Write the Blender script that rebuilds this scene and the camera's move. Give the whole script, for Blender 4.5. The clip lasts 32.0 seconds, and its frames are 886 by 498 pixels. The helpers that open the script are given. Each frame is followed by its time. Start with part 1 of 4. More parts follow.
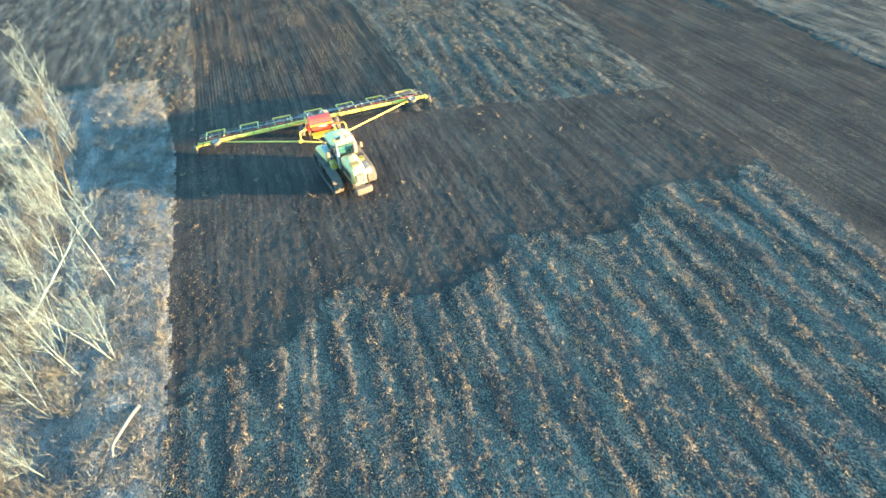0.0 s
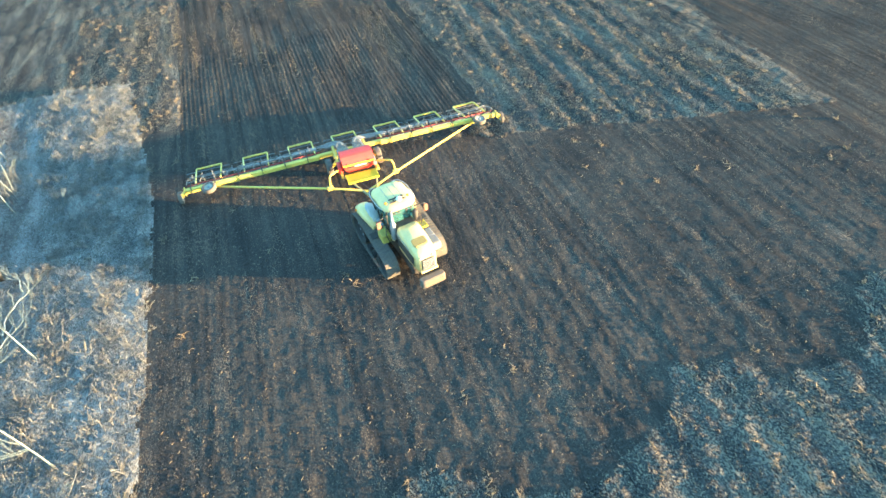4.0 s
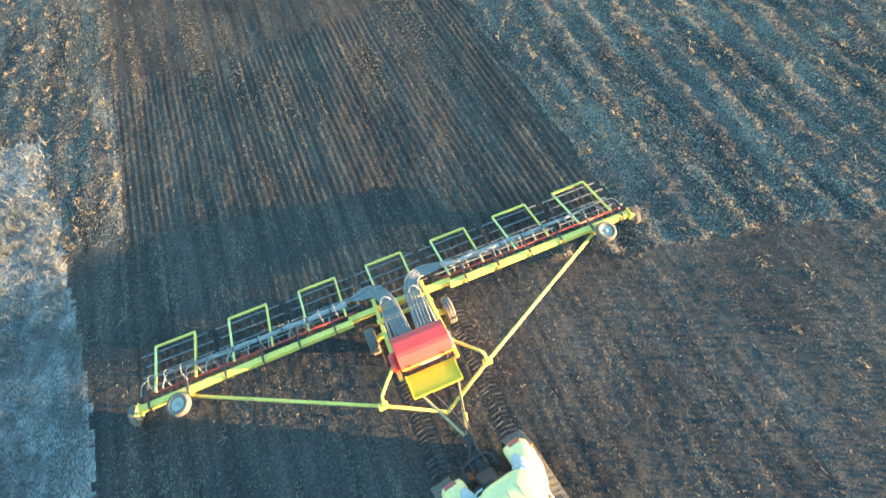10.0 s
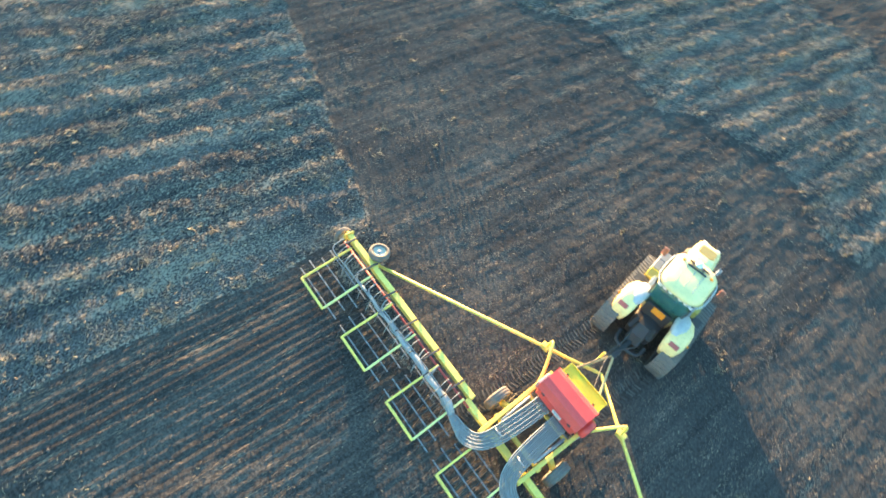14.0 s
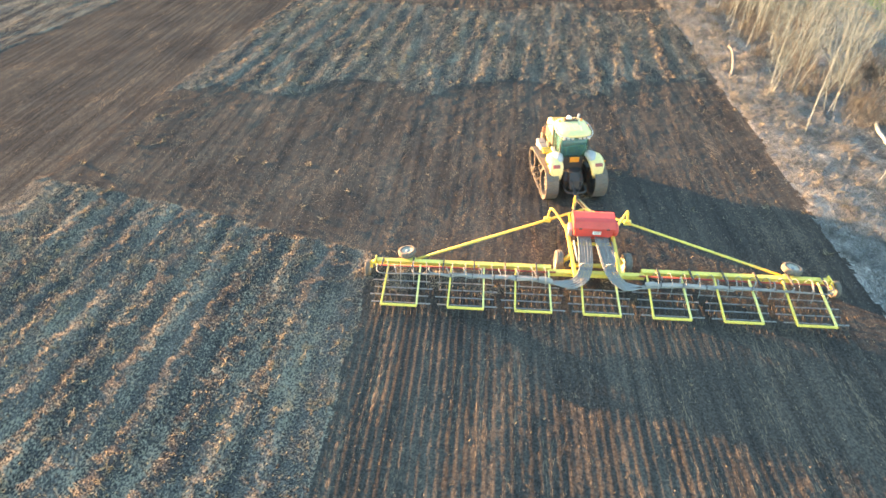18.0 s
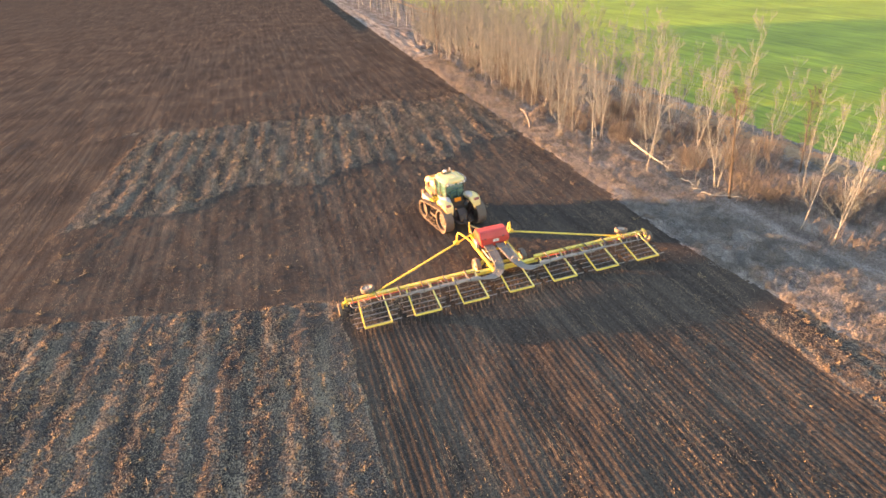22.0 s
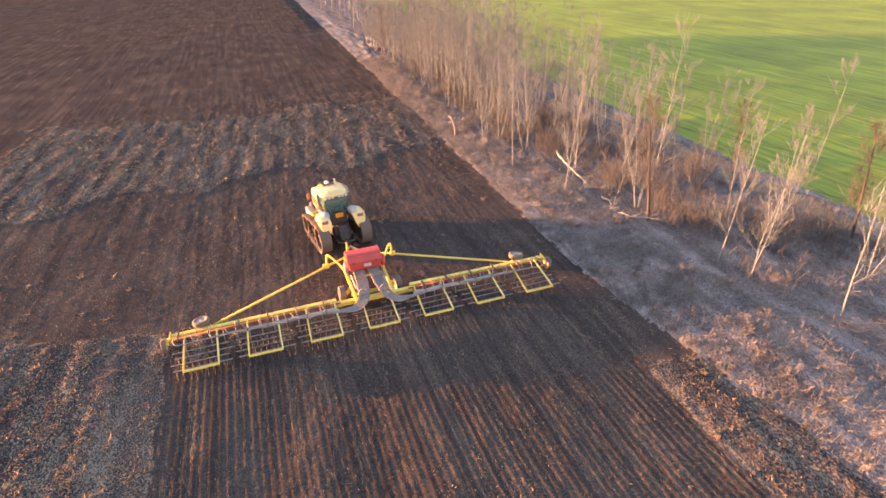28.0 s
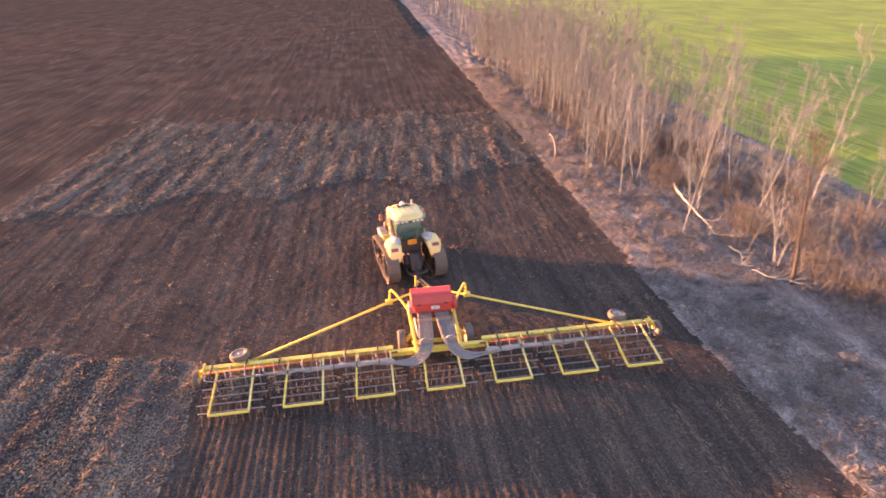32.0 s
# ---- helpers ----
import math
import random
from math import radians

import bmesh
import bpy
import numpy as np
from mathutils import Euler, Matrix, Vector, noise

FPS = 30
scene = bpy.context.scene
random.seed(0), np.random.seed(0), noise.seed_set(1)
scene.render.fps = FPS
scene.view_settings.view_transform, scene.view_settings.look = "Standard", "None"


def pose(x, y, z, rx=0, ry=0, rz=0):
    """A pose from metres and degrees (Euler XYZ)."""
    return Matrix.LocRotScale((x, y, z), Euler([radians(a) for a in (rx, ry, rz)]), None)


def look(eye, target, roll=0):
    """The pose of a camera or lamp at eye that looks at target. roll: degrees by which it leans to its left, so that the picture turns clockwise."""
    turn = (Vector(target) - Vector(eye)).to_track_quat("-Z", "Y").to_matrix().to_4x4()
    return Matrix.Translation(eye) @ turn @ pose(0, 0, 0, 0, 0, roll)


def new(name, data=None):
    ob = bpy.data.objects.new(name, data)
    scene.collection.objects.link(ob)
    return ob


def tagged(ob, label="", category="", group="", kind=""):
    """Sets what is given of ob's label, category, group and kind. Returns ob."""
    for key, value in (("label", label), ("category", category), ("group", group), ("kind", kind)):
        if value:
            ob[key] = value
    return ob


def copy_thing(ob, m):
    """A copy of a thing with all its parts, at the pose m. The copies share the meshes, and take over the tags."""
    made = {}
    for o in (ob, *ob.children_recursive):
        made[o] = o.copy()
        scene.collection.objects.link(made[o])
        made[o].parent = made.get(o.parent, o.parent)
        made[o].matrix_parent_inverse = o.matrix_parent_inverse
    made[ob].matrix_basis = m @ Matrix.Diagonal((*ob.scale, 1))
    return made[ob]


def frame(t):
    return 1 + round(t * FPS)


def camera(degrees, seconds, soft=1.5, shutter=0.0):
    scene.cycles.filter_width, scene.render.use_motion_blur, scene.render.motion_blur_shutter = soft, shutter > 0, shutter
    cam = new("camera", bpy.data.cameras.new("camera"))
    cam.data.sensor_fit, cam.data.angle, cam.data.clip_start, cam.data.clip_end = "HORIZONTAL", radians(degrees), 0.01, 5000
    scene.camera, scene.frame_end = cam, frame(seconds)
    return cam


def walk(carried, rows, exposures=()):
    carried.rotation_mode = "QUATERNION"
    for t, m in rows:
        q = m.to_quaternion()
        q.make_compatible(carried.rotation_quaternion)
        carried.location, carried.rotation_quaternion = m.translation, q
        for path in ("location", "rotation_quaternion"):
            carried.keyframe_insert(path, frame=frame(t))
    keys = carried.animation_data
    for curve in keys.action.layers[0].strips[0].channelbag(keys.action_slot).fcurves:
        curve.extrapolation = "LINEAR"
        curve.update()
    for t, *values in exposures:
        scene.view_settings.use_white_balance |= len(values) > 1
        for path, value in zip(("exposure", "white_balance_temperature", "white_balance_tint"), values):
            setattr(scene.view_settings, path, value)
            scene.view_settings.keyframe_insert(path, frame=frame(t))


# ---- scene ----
cam = camera(78.6, 32.0, soft=1.6, shutter=0.4)
PATH = [
    (0, (3.027, 39.25, 20.554), (2.576, 37.83, 19.22), -4.1),
    (0.5, (2.588, 37.394, 20.106), (2.158, 35.989, 18.749), -4.2),
    (1, (2.436, 35.57, 19.407), (2.019, 34.176, 18.035), -4.2),
    (1.5, (2.273, 33.805, 18.637), (1.863, 32.417, 17.257), -4.0),
    (2, (2.41, 32.264, 17.973), (1.997, 30.874, 16.595), -4.0),
    (2.5, (2.576, 30.765, 17.675), (2.156, 29.37, 16.305), -4.2),
    (4.5, (3.002, 23.935, 17.81), (2.599, 22.656, 16.327), -4.1),
    (5, (2.877, 22.427, 17.754), (2.532, 21.263, 16.165), -5.0),
    (5.5, (2.836, 20.949, 17.606), (2.531, 19.869, 15.951), -5.6),
    (6, (2.74, 19.513, 17.528), (2.455, 18.474, 15.843), -6.2),
    (6.5, (2.555, 18.177, 17.51), (2.262, 17.14, 15.824), -6.0),
    (7, (2.254, 16.829, 17.528), (1.963, 15.798, 15.839), -6.0),
    (7.5, (2.119, 15.663, 17.356), (1.83, 14.615, 15.678), -6.8),
    (8, (2.175, 14.177, 17.269), (1.878, 13.126, 15.593), -6.8),
    (8.5, (2.032, 12.673, 17.25), (1.737, 11.628, 15.57), -7.3),
    (9, (1.77, 11.371, 17.103), (1.472, 10.32, 15.428), -7.5),
    (9.5, (1.333, 10.251, 16.898), (1.035, 9.183, 15.233), -7.7),
    (10, (0.844, 9.086, 16.786), (0.54, 8.014, 15.126), -8.1),
    (10.5, (0.487, 7.776, 16.745), (0.177, 6.708, 15.083), -8.3),
    (11, (0.26, 6.303, 16.798), (-0.124, 5.278, 15.124), -8.7),
    (11.5, (0.315, 4.449, 17.419), (-0.307, 3.626, 15.706), -10.2),
    (12, (-0.322, 2.69, 17.837), (-1.036, 2.099, 16.065), -10.0),
    (12.5, (-0.68, 0.815, 18.022), (-1.467, 0.524, 16.206), -4.9),
    (13, (-0.654, -1.411, 17.968), (-1.48, -1.326, 16.148), 6.4),
    (13.5, (-0.322, -3.975, 17.438), (-1.126, -3.442, 15.686), 17.2),
    (14, (0.435, -6.11, 16.419), (-0.293, -5.199, 14.795), 17.2),
    (14.5, (0.69, -7.53, 15.722), (0.007, -6.502, 14.149), 14.0),
    (15, (0.581, -8.602, 15.496), (-0.046, -7.538, 13.923), 11.0),
    (15.5, (0.307, -9.531, 15.442), (-0.259, -8.451, 13.856), 7.7),
    (17.5, (-3.172, -14.766, 15.331), (-3.442, -13.318, 13.978), -0.6),
    (18, (-4.507, -16.136, 15.118), (-4.651, -14.607, 13.837), -0.9),
    (18.5, (-5.843, -17.046, 15.099), (-5.858, -15.474, 13.862), -1.1),
    (19, (-6.879, -18.061, 15.272), (-6.794, -16.463, 14.073), -1.7),
    (19.5, (-7.59, -19.405, 15.468), (-7.434, -17.774, 14.322), -2.7),
    (20, (-8.502, -20.481, 15.762), (-8.26, -18.837, 14.648), -3.2),
    (20.5, (-9.327, -21.37, 16.075), (-9.003, -19.721, 14.99), -3.7),
    (21, (-9.759, -22.16, 16.288), (-9.379, -20.499, 15.241), -4.2),
    (21.5, (-9.974, -22.717, 16.467), (-9.547, -21.044, 15.458), -4.5),
    (22, (-10.104, -22.862, 16.621), (-9.626, -21.206, 15.606), -4.2),
    (22.5, (-9.997, -22.963, 16.58), (-9.483, -21.319, 15.565), -4.0),
    (23, (-9.629, -23.19, 16.445), (-9.085, -21.55, 15.438), -3.8),
    (23.5, (-9.305, -23.194, 16.519), (-8.724, -21.57, 15.507), -3.6),
    (24, (-8.844, -23.021, 16.492), (-8.232, -21.41, 15.478), -3.4),
    (24.5, (-8.155, -22.774, 16.384), (-7.522, -21.17, 15.371), -3.2),
    (26.5, (-5.488, -21.971, 15.403), (-4.757, -20.42, 14.374), -3.5),
    (27, (-4.741, -21.637, 15.317), (-4.024, -20.079, 14.289), -3.5),
    (27.5, (-4.127, -21.211, 15.204), (-3.482, -19.612, 14.19), -2.9),
    (28, (-3.45, -20.779, 15.069), (-2.905, -19.134, 14.07), -1.9),
    (28.5, (-2.286, -20.527, 15.002), (-1.806, -18.857, 14.013), -1.9),
    (29, (-1.324, -20.162, 14.908), (-0.924, -18.465, 13.928), -1.8),
    (29.5, (-0.922, -19.604, 14.866), (-0.608, -17.886, 13.89), -1.2),
    (30, (-0.774, -18.97, 14.887), (-0.463, -17.257, 13.903), -1.4),
    (30.5, (-0.789, -18.411, 14.696), (-0.484, -16.692, 13.721), -1.6),
    (31, (-0.986, -17.789, 14.458), (-0.641, -16.072, 13.491), -1.9),
    (31.5, (-1.262, -17.164, 14.235), (-0.939, -15.438, 13.278), -2.0),
    (32, (-1.982, -16.539, 14.137), (-1.746, -14.8, 13.178), -1.3),
]
# The picture grows warmer once the camera turns towards the sun.
EXPOSURES = [
    (0, 3.95, 6850, -17), (5.0, 3.97, 7000, -15), (10.5, 3.95, 7250, -12), (13.0, 4.1, 7250, -11), (16.5, 4.0, 7600, -3), (17.8, 4.15, 9800, 6), (19.0, 4.5, 15000, 22), (20.2, 4.15, 16200, 27), (22.0, 3.75, 15500, 34), (25.5, 3.6, 14500, 44), (32.0, 3.55, 12500, 60),
]
walk(cam, [(t, look(eye, target, roll)) for t, eye, target, roll in PATH], EXPOSURES)

# ---- light: a very low sun over the field, a clear evening sky ----
SUN_TURN, SUN_HEIGHT = 63.0, 3.4  # degrees to the left of +y, degrees over the horizon
sun_way = Vector((-math.sin(radians(SUN_TURN)) * math.cos(radians(SUN_HEIGHT)), math.cos(radians(SUN_TURN)) * math.cos(radians(SUN_HEIGHT)), math.sin(radians(SUN_HEIGHT))))
world = bpy.data.worlds.new("evening_sky")
scene.world = world
world.use_nodes = True
wn = world.node_tree.nodes
sky = wn.new("ShaderNodeTexSky")
sky.sky_type, sky.sun_disc = "NISHITA", False
sky.sun_elevation, sky.sun_rotation = radians(SUN_HEIGHT), radians(-SUN_TURN)
sky.air_density, sky.dust_density, sky.ozone_density = 1.0, 0.4, 3.0
world.node_tree.links.new(sky.outputs[0], wn["Background"].inputs[0])
wn["Background"].inputs[1].default_value = 0.15
sun = new("sun", bpy.data.lights.new("sun", "SUN"))
sun.data.energy, sun.data.angle, sun.data.color = 3.0, radians(0.6), (1.0, 0.61, 0.36)
sun.matrix_world = look((0, 0, 60), Vector((0, 0, 60)) - sun_way)


# ---- materials ----
def material(name, rough=0.8, metal=0.0):
    m = bpy.data.materials.new(name)
    m.use_nodes = True
    b = m.node_tree.nodes["Principled BSDF"]
    b.inputs["Roughness"].default_value, b.inputs["Metallic"].default_value = rough, metal
    return m, m.node_tree.nodes, m.node_tree.links, b


def place(nodes, links, scale=(1, 1, 1), turn=0.0, kind="Object"):
    c = nodes.new("ShaderNodeTexCoord")
    p = nodes.new("ShaderNodeMapping")
    p.inputs["Scale"].default_value = scale
    p.inputs["Rotation"].default_value = (0, 0, turn)
    links.new(c.outputs[kind], p.inputs[0])
    return p.outputs[0]


def noise_tex(nodes, links, where, scale, detail=4.0, rough=0.6):
    n = nodes.new("ShaderNodeTexNoise")
    n.inputs["Scale"].default_value, n.inputs["Detail"].default_value, n.inputs["Roughness"].default_value = scale, detail, rough
    links.new(where, n.inputs["Vector"])
    return n.outputs["Fac"]


def ramp(nodes, links, fac, stops):
    r = nodes.new("ShaderNodeValToRGB")
    e = r.color_ramp.elements
    while len(e) < len(stops):
        e.new(0.5)
    for el, (at, col) in zip(e, stops):
        el.position, el.color = at, (*col, 1) if len(col) == 3 else col
    links.new(fac, r.inputs[0])
    return r.outputs[0]


def mix(nodes, links, kind, fac, a, b):
    x = nodes.new("ShaderNodeMix")
    x.data_type, x.blend_type = "RGBA", kind
    if isinstance(fac, float):
        x.inputs[0].default_value = fac
    else:
        links.new(fac, x.inputs[0])
    for socket, v in ((x.inputs[6], a), (x.inputs[7], b)):
        if isinstance(v, tuple):
            socket.default_value = (*v, 1)
        else:
            links.new(v, socket)
    return x.outputs[2]


def bump(nodes, links, b, fac, strength, distance):
    n = nodes.new("ShaderNodeBump")
    n.inputs["Strength"].default_value, n.inputs["Distance"].default_value = strength, distance
    links.new(fac, n.inputs["Height"])
    links.new(n.outputs[0], b.inputs["Normal"])


def soil(name, dark, mid, straw, amount, grain=9.0, stretch=(1, 1, 1), turn=0.0, rows=None, deep=0.8, crisp=0.15, fleck_size=24.0):
    """Worked or unworked earth: clods at two scales, pale straw flecks over amount of it, damp patches."""
    m, n, l, b = material(name, 0.92)
    at = place(n, l)
    clod = noise_tex(n, l, at, grain, 6, 0.68)
    col = ramp(n, l, clod, [(0.51 - crisp, dark), (0.51 + crisp, mid)])
    damp = noise_tex(n, l, at, 0.22, 3, 0.55)
    col = mix(n, l, "MULTIPLY", 0.55, col, ramp(n, l, damp, [(0.38, (0.55, 0.55, 0.58)), (0.62, (1.1, 1.05, 1.0))]))
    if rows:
        # furrow lines left by the tines: shaded bottoms, lit crumbly crests put into colour
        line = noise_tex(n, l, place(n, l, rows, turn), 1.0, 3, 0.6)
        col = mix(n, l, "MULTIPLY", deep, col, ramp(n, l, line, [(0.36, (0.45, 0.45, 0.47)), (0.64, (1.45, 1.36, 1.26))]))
    fl = place(n, l, stretch, turn)
    fleck = noise_tex(n, l, fl, fleck_size, 3, 0.7)
    patch = noise_tex(n, l, place(n, l, (1.1, 0.22, 1), turn), 1.0, 3, 0.6)
    both = n.new("ShaderNodeMath")
    both.operation = "MULTIPLY_ADD"
    both.inputs[1].default_value = 0.45
    l.new(patch, both.inputs[0])
    l.new(fleck, both.inputs[2])
    spot = ramp(n, l, both.outputs[0], [(0.90 - amount, (0, 0, 0)), (0.99 - amount, (1, 1, 1))])
    col = mix(n, l, "MIX", spot, col, straw)
    l.new(col, b.inputs["Base Color"])
    bump(n, l, b, clod, 0.55, 0.035)
    b.inputs["Specular IOR Level"].default_value = 0.0
    return m


def paint(name, colour, rough=0.4, dust=(0.16, 0.12, 0.085), amount=0.35, metal=0.0):
    """Farm paint with dust, faded patches and scuffs."""
    m, n, l, b = material(name, rough, metal)
    at = place(n, l)
    big, fine = noise_tex(n, l, at, 1.7, 4), noise_tex(n, l, at, 14, 5, 0.7)
    fade = ramp(n, l, big, [(0.3, tuple(c * 0.82 for c in colour)), (0.7, colour)])
    worn = ramp(n, l, fine, [(0.62 - amount * 0.4, (0, 0, 0)), (0.95, (0.7, 0.7, 0.7))])
    l.new(mix(n, l, "MIX", worn, fade, dust), b.inputs["Base Color"])
    l.new(ramp(n, l, fine, [(0.3, (rough,) * 3), (0.75, (min(1, rough + 0.35),) * 3)]), b.inputs["Roughness"])
    bump(n, l, b, fine, 0.08, 0.01)
    return m


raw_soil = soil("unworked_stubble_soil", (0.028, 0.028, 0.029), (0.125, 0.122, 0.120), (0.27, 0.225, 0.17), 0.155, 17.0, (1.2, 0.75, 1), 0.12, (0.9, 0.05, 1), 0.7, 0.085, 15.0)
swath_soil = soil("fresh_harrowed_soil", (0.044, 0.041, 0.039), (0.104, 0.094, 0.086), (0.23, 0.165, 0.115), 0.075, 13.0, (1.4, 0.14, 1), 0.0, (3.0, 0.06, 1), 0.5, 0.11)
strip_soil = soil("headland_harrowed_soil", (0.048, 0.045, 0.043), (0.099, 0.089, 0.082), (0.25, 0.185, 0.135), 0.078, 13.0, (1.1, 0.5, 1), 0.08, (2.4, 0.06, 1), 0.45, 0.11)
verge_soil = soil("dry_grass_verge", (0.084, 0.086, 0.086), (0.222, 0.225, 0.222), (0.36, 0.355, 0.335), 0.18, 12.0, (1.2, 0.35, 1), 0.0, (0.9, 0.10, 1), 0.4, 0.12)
wood_soil = soil("woodland_litter", (0.080, 0.074, 0.070), (0.19, 0.175, 0.166), (0.34, 0.335, 0.325), 0.16, 5.0)


# the orange of sunlight on the track is put into the sand's colour
sand_soil = soil("sandy_track", (0.26, 0.165, 0.11), (0.46, 0.32, 0.22), (0.42, 0.36, 0.28), 0.10, 5.0)


def green_field():
    m, n, l, b = material("young_green_crop", 0.75)
    at = place(n, l)
    big, fine = noise_tex(n, l, at, 0.09, 5, 0.6), noise_tex(n, l, at, 7.0, 4, 0.7)
    rows = noise_tex(n, l, place(n, l, (2.2, 0.06, 1), -0.35), 1.0, 3)
    col = ramp(n, l, big, [(0.3, (0.13, 0.25, 0.02)), (0.7, (0.24, 0.41, 0.04))])
    col = mix(n, l, "MULTIPLY", 0.85, col, ramp(n, l, rows, [(0.38, (0.5, 0.58, 0.5)), (0.62, (1.1, 1.1, 1.0))]))
    col = mix(n, l, "MULTIPLY", 0.5, col, ramp(n, l, fine, [(0.3, (0.6, 0.62, 0.55)), (0.7, (1.15, 1.12, 1.0))]))
    # wheel tracks of the sprayer, two and two
    tram = n.new("ShaderNodeTexWave")
    tram.bands_direction = "X"
    tram.inputs["Scale"].default_value, tram.inputs["Distortion"].default_value = 0.045, 0.15
    l.new(place(n, l, (1, 1, 1), -0.42), tram.inputs["Vector"])
    col = mix(n, l, "MULTIPLY", 1.0, col, ramp(n, l, tram.outputs["Fac"], [(0.0, (0.45, 0.5, 0.45)), (0.004, (1, 1, 1))]))
    l.new(col, b.inputs["Base Color"])
    bump(n, l, b, fine, 0.7, 0.08)
    return m


crop = green_field()


def varied(name, low, high, rough=0.85, scale=9.0, relief=0.3):
    """A plain stuff whose pieces differ a little from one another."""
    m, n, l, b = material(name, rough)
    at = place(n, l)
    g = n.new("ShaderNodeNewGeometry")
    col = ramp(n, l, g.outputs["Random Per Island"], [(0.0, low), (1.0, high)])
    grain = noise_tex(n, l, at, scale, 4)
    col = mix(n, l, "MULTIPLY", 0.5, col, ramp(n, l, grain, [(0.3, (0.6, 0.6, 0.6)), (0.7, (1.1, 1.1, 1.1))]))
    l.new(col, b.inputs["Base Color"])
    bump(n, l, b, grain, relief, 0.02)
    b.inputs["Specular IOR Level"].default_value = 0.2
    return m


clod_mat = varied("earth_clods", (0.045, 0.042, 0.040), (0.125, 0.11, 0.098))
straw_mat = varied("straw_bits", (0.15, 0.12, 0.085), (0.38, 0.31, 0.22), 0.75)
grass_mat = varied("dry_grass_blades", (0.12, 0.122, 0.120), (0.31, 0.31, 0.30), 0.85)
twig_mat = varied("bare_twigs", (0.082, 0.112, 0.13), (0.165, 0.22, 0.25), 0.9)
dark_twig = varied("dark_bare_twigs", (0.050, 0.052, 0.054), (0.10, 0.102, 0.104), 0.9)
bush_mat = varied("red_brown_bush_twigs", (0.064, 0.070, 0.076), (0.125, 0.134, 0.142), 0.9)


def birch_bark():
    m, n, l, b = material("pale_birch_bark", 0.75)
    scar = noise_tex(n, l, place(n, l, (3, 3, 14)), 1.4, 4, 0.7)
    soft = noise_tex(n, l, place(n, l), 2.0, 3)
    col = ramp(n, l, scar, [(0.34, (0.085, 0.10, 0.112)), (0.43, (0.205, 0.265, 0.30))])
    col = mix(n, l, "MULTIPLY", 0.5, col, ramp(n, l, soft, [(0.3, (0.65, 0.62, 0.58)), (0.7, (1.1, 1.08, 1.05))]))
    l.new(col, b.inputs["Base Color"])
    bump(n, l, b, scar, 0.4, 0.02)
    return m


bark = birch_bark()
weathered = varied("weathered_grey_wood", (0.13, 0.135, 0.142), (0.20, 0.206, 0.215))
dark_bark = varied("grey_brown_bark", (0.060, 0.060, 0.060), (0.10, 0.098, 0.096))
lime = paint("lime_yellow_paint", (0.95, 0.70, 0.15), 0.42, amount=0.38)
worn_lime = paint("worn_dusty_yellow", (0.52, 0.43, 0.22), 0.6, amount=0.6)
tyre_dust = paint("dusty_small_tyre", (0.11, 0.10, 0.092), 0.85, (0.27, 0.22, 0.175), 0.85)
pale_lime = paint("sun_bleached_lime", (0.86, 0.75, 0.28), 0.45, amount=0.35)
amber = paint("amber_yellow_paint", (0.82, 0.70, 0.07), 0.4, amount=0.25)
dull_red = paint("dull_red_paint", (0.40, 0.045, 0.04), 0.5, amount=0.5)
red = paint("red_paint", (0.74, 0.075, 0.065), 0.32, amount=0.2)
cream = paint("cream_paint", (0.88, 0.69, 0.32), 0.33, amount=0.2)
steel = paint("bare_grey_steel", (0.34, 0.36, 0.38), 0.45, amount=0.4, metal=0.6)
dark_bar = paint("grey_iron_bar", (0.27, 0.275, 0.285), 0.5, amount=0.4, metal=0.4)
dark_steel = paint("dark_iron", (0.06, 0.06, 0.065), 0.55, amount=0.45, metal=0.3)
hose_mat = paint("grey_rubber_hose", (0.25, 0.25, 0.245), 0.55, amount=0.25)
sleeve_mat = paint("pale_woven_sleeve", (0.34, 0.335, 0.325), 0.8, (0.22, 0.17, 0.13), 0.5)
rubber = paint("dusty_black_rubber", (0.085, 0.082, 0.08), 0.85, (0.28, 0.235, 0.19), 0.95)
rim_mat = paint("white_wheel_rim", (0.56, 0.50, 0.40), 0.7, amount=0.3)
mirror_red = paint("dusty_red_brown", (0.36, 0.15, 0.11), 0.5, amount=0.3)
olive = paint("olive_amber_paint", (0.50, 0.40, 0.09), 0.5, amount=0.35)
pale_grey = paint("silver_grey_plastic", (0.46, 0.47, 0.47), 0.5, amount=0.3)
grey_plastic = paint("grey_plastic", (0.30, 0.32, 0.34), 0.5, amount=0.3)
orange = paint("orange_marker", (0.85, 0.27, 0.02), 0.4, amount=0.1)
ballast = paint("dusty_ballast", (0.15, 0.125, 0.105), 0.7, (0.26, 0.20, 0.15), 0.6)
tail_red = paint("dusty_red_lens", (0.42, 0.09, 0.08), 0.35, amount=0.45)
white = paint("white_plate", (0.78, 0.78, 0.76), 0.4, amount=0.15)


def glass_mat():
    m, n, l, b = material("tinted_cab_glass", 0.06)
    b.inputs["Base Color"].default_value = (0.09, 0.27, 0.27, 1)
    b.inputs["Transmission Weight"].default_value = 0.55
    b.inputs["IOR"].default_value = 1.45
    return m


glass = glass_mat()


# ---- mesh helpers ----
def thing(name, at, label, category, group="", turn=0.0):
    ob = new(name)
    ob.empty_display_size = 0.2
    ob.matrix_basis = pose(*at, 0, 0, turn)
    return tagged(ob, label, category, group)


def part(name, bm, mat, parent, label="", smooth=False):
    me = bpy.data.meshes.new(name)
    bm.to_mesh(me)
    bm.free()
    return share(name, me, mat, parent, label, smooth)


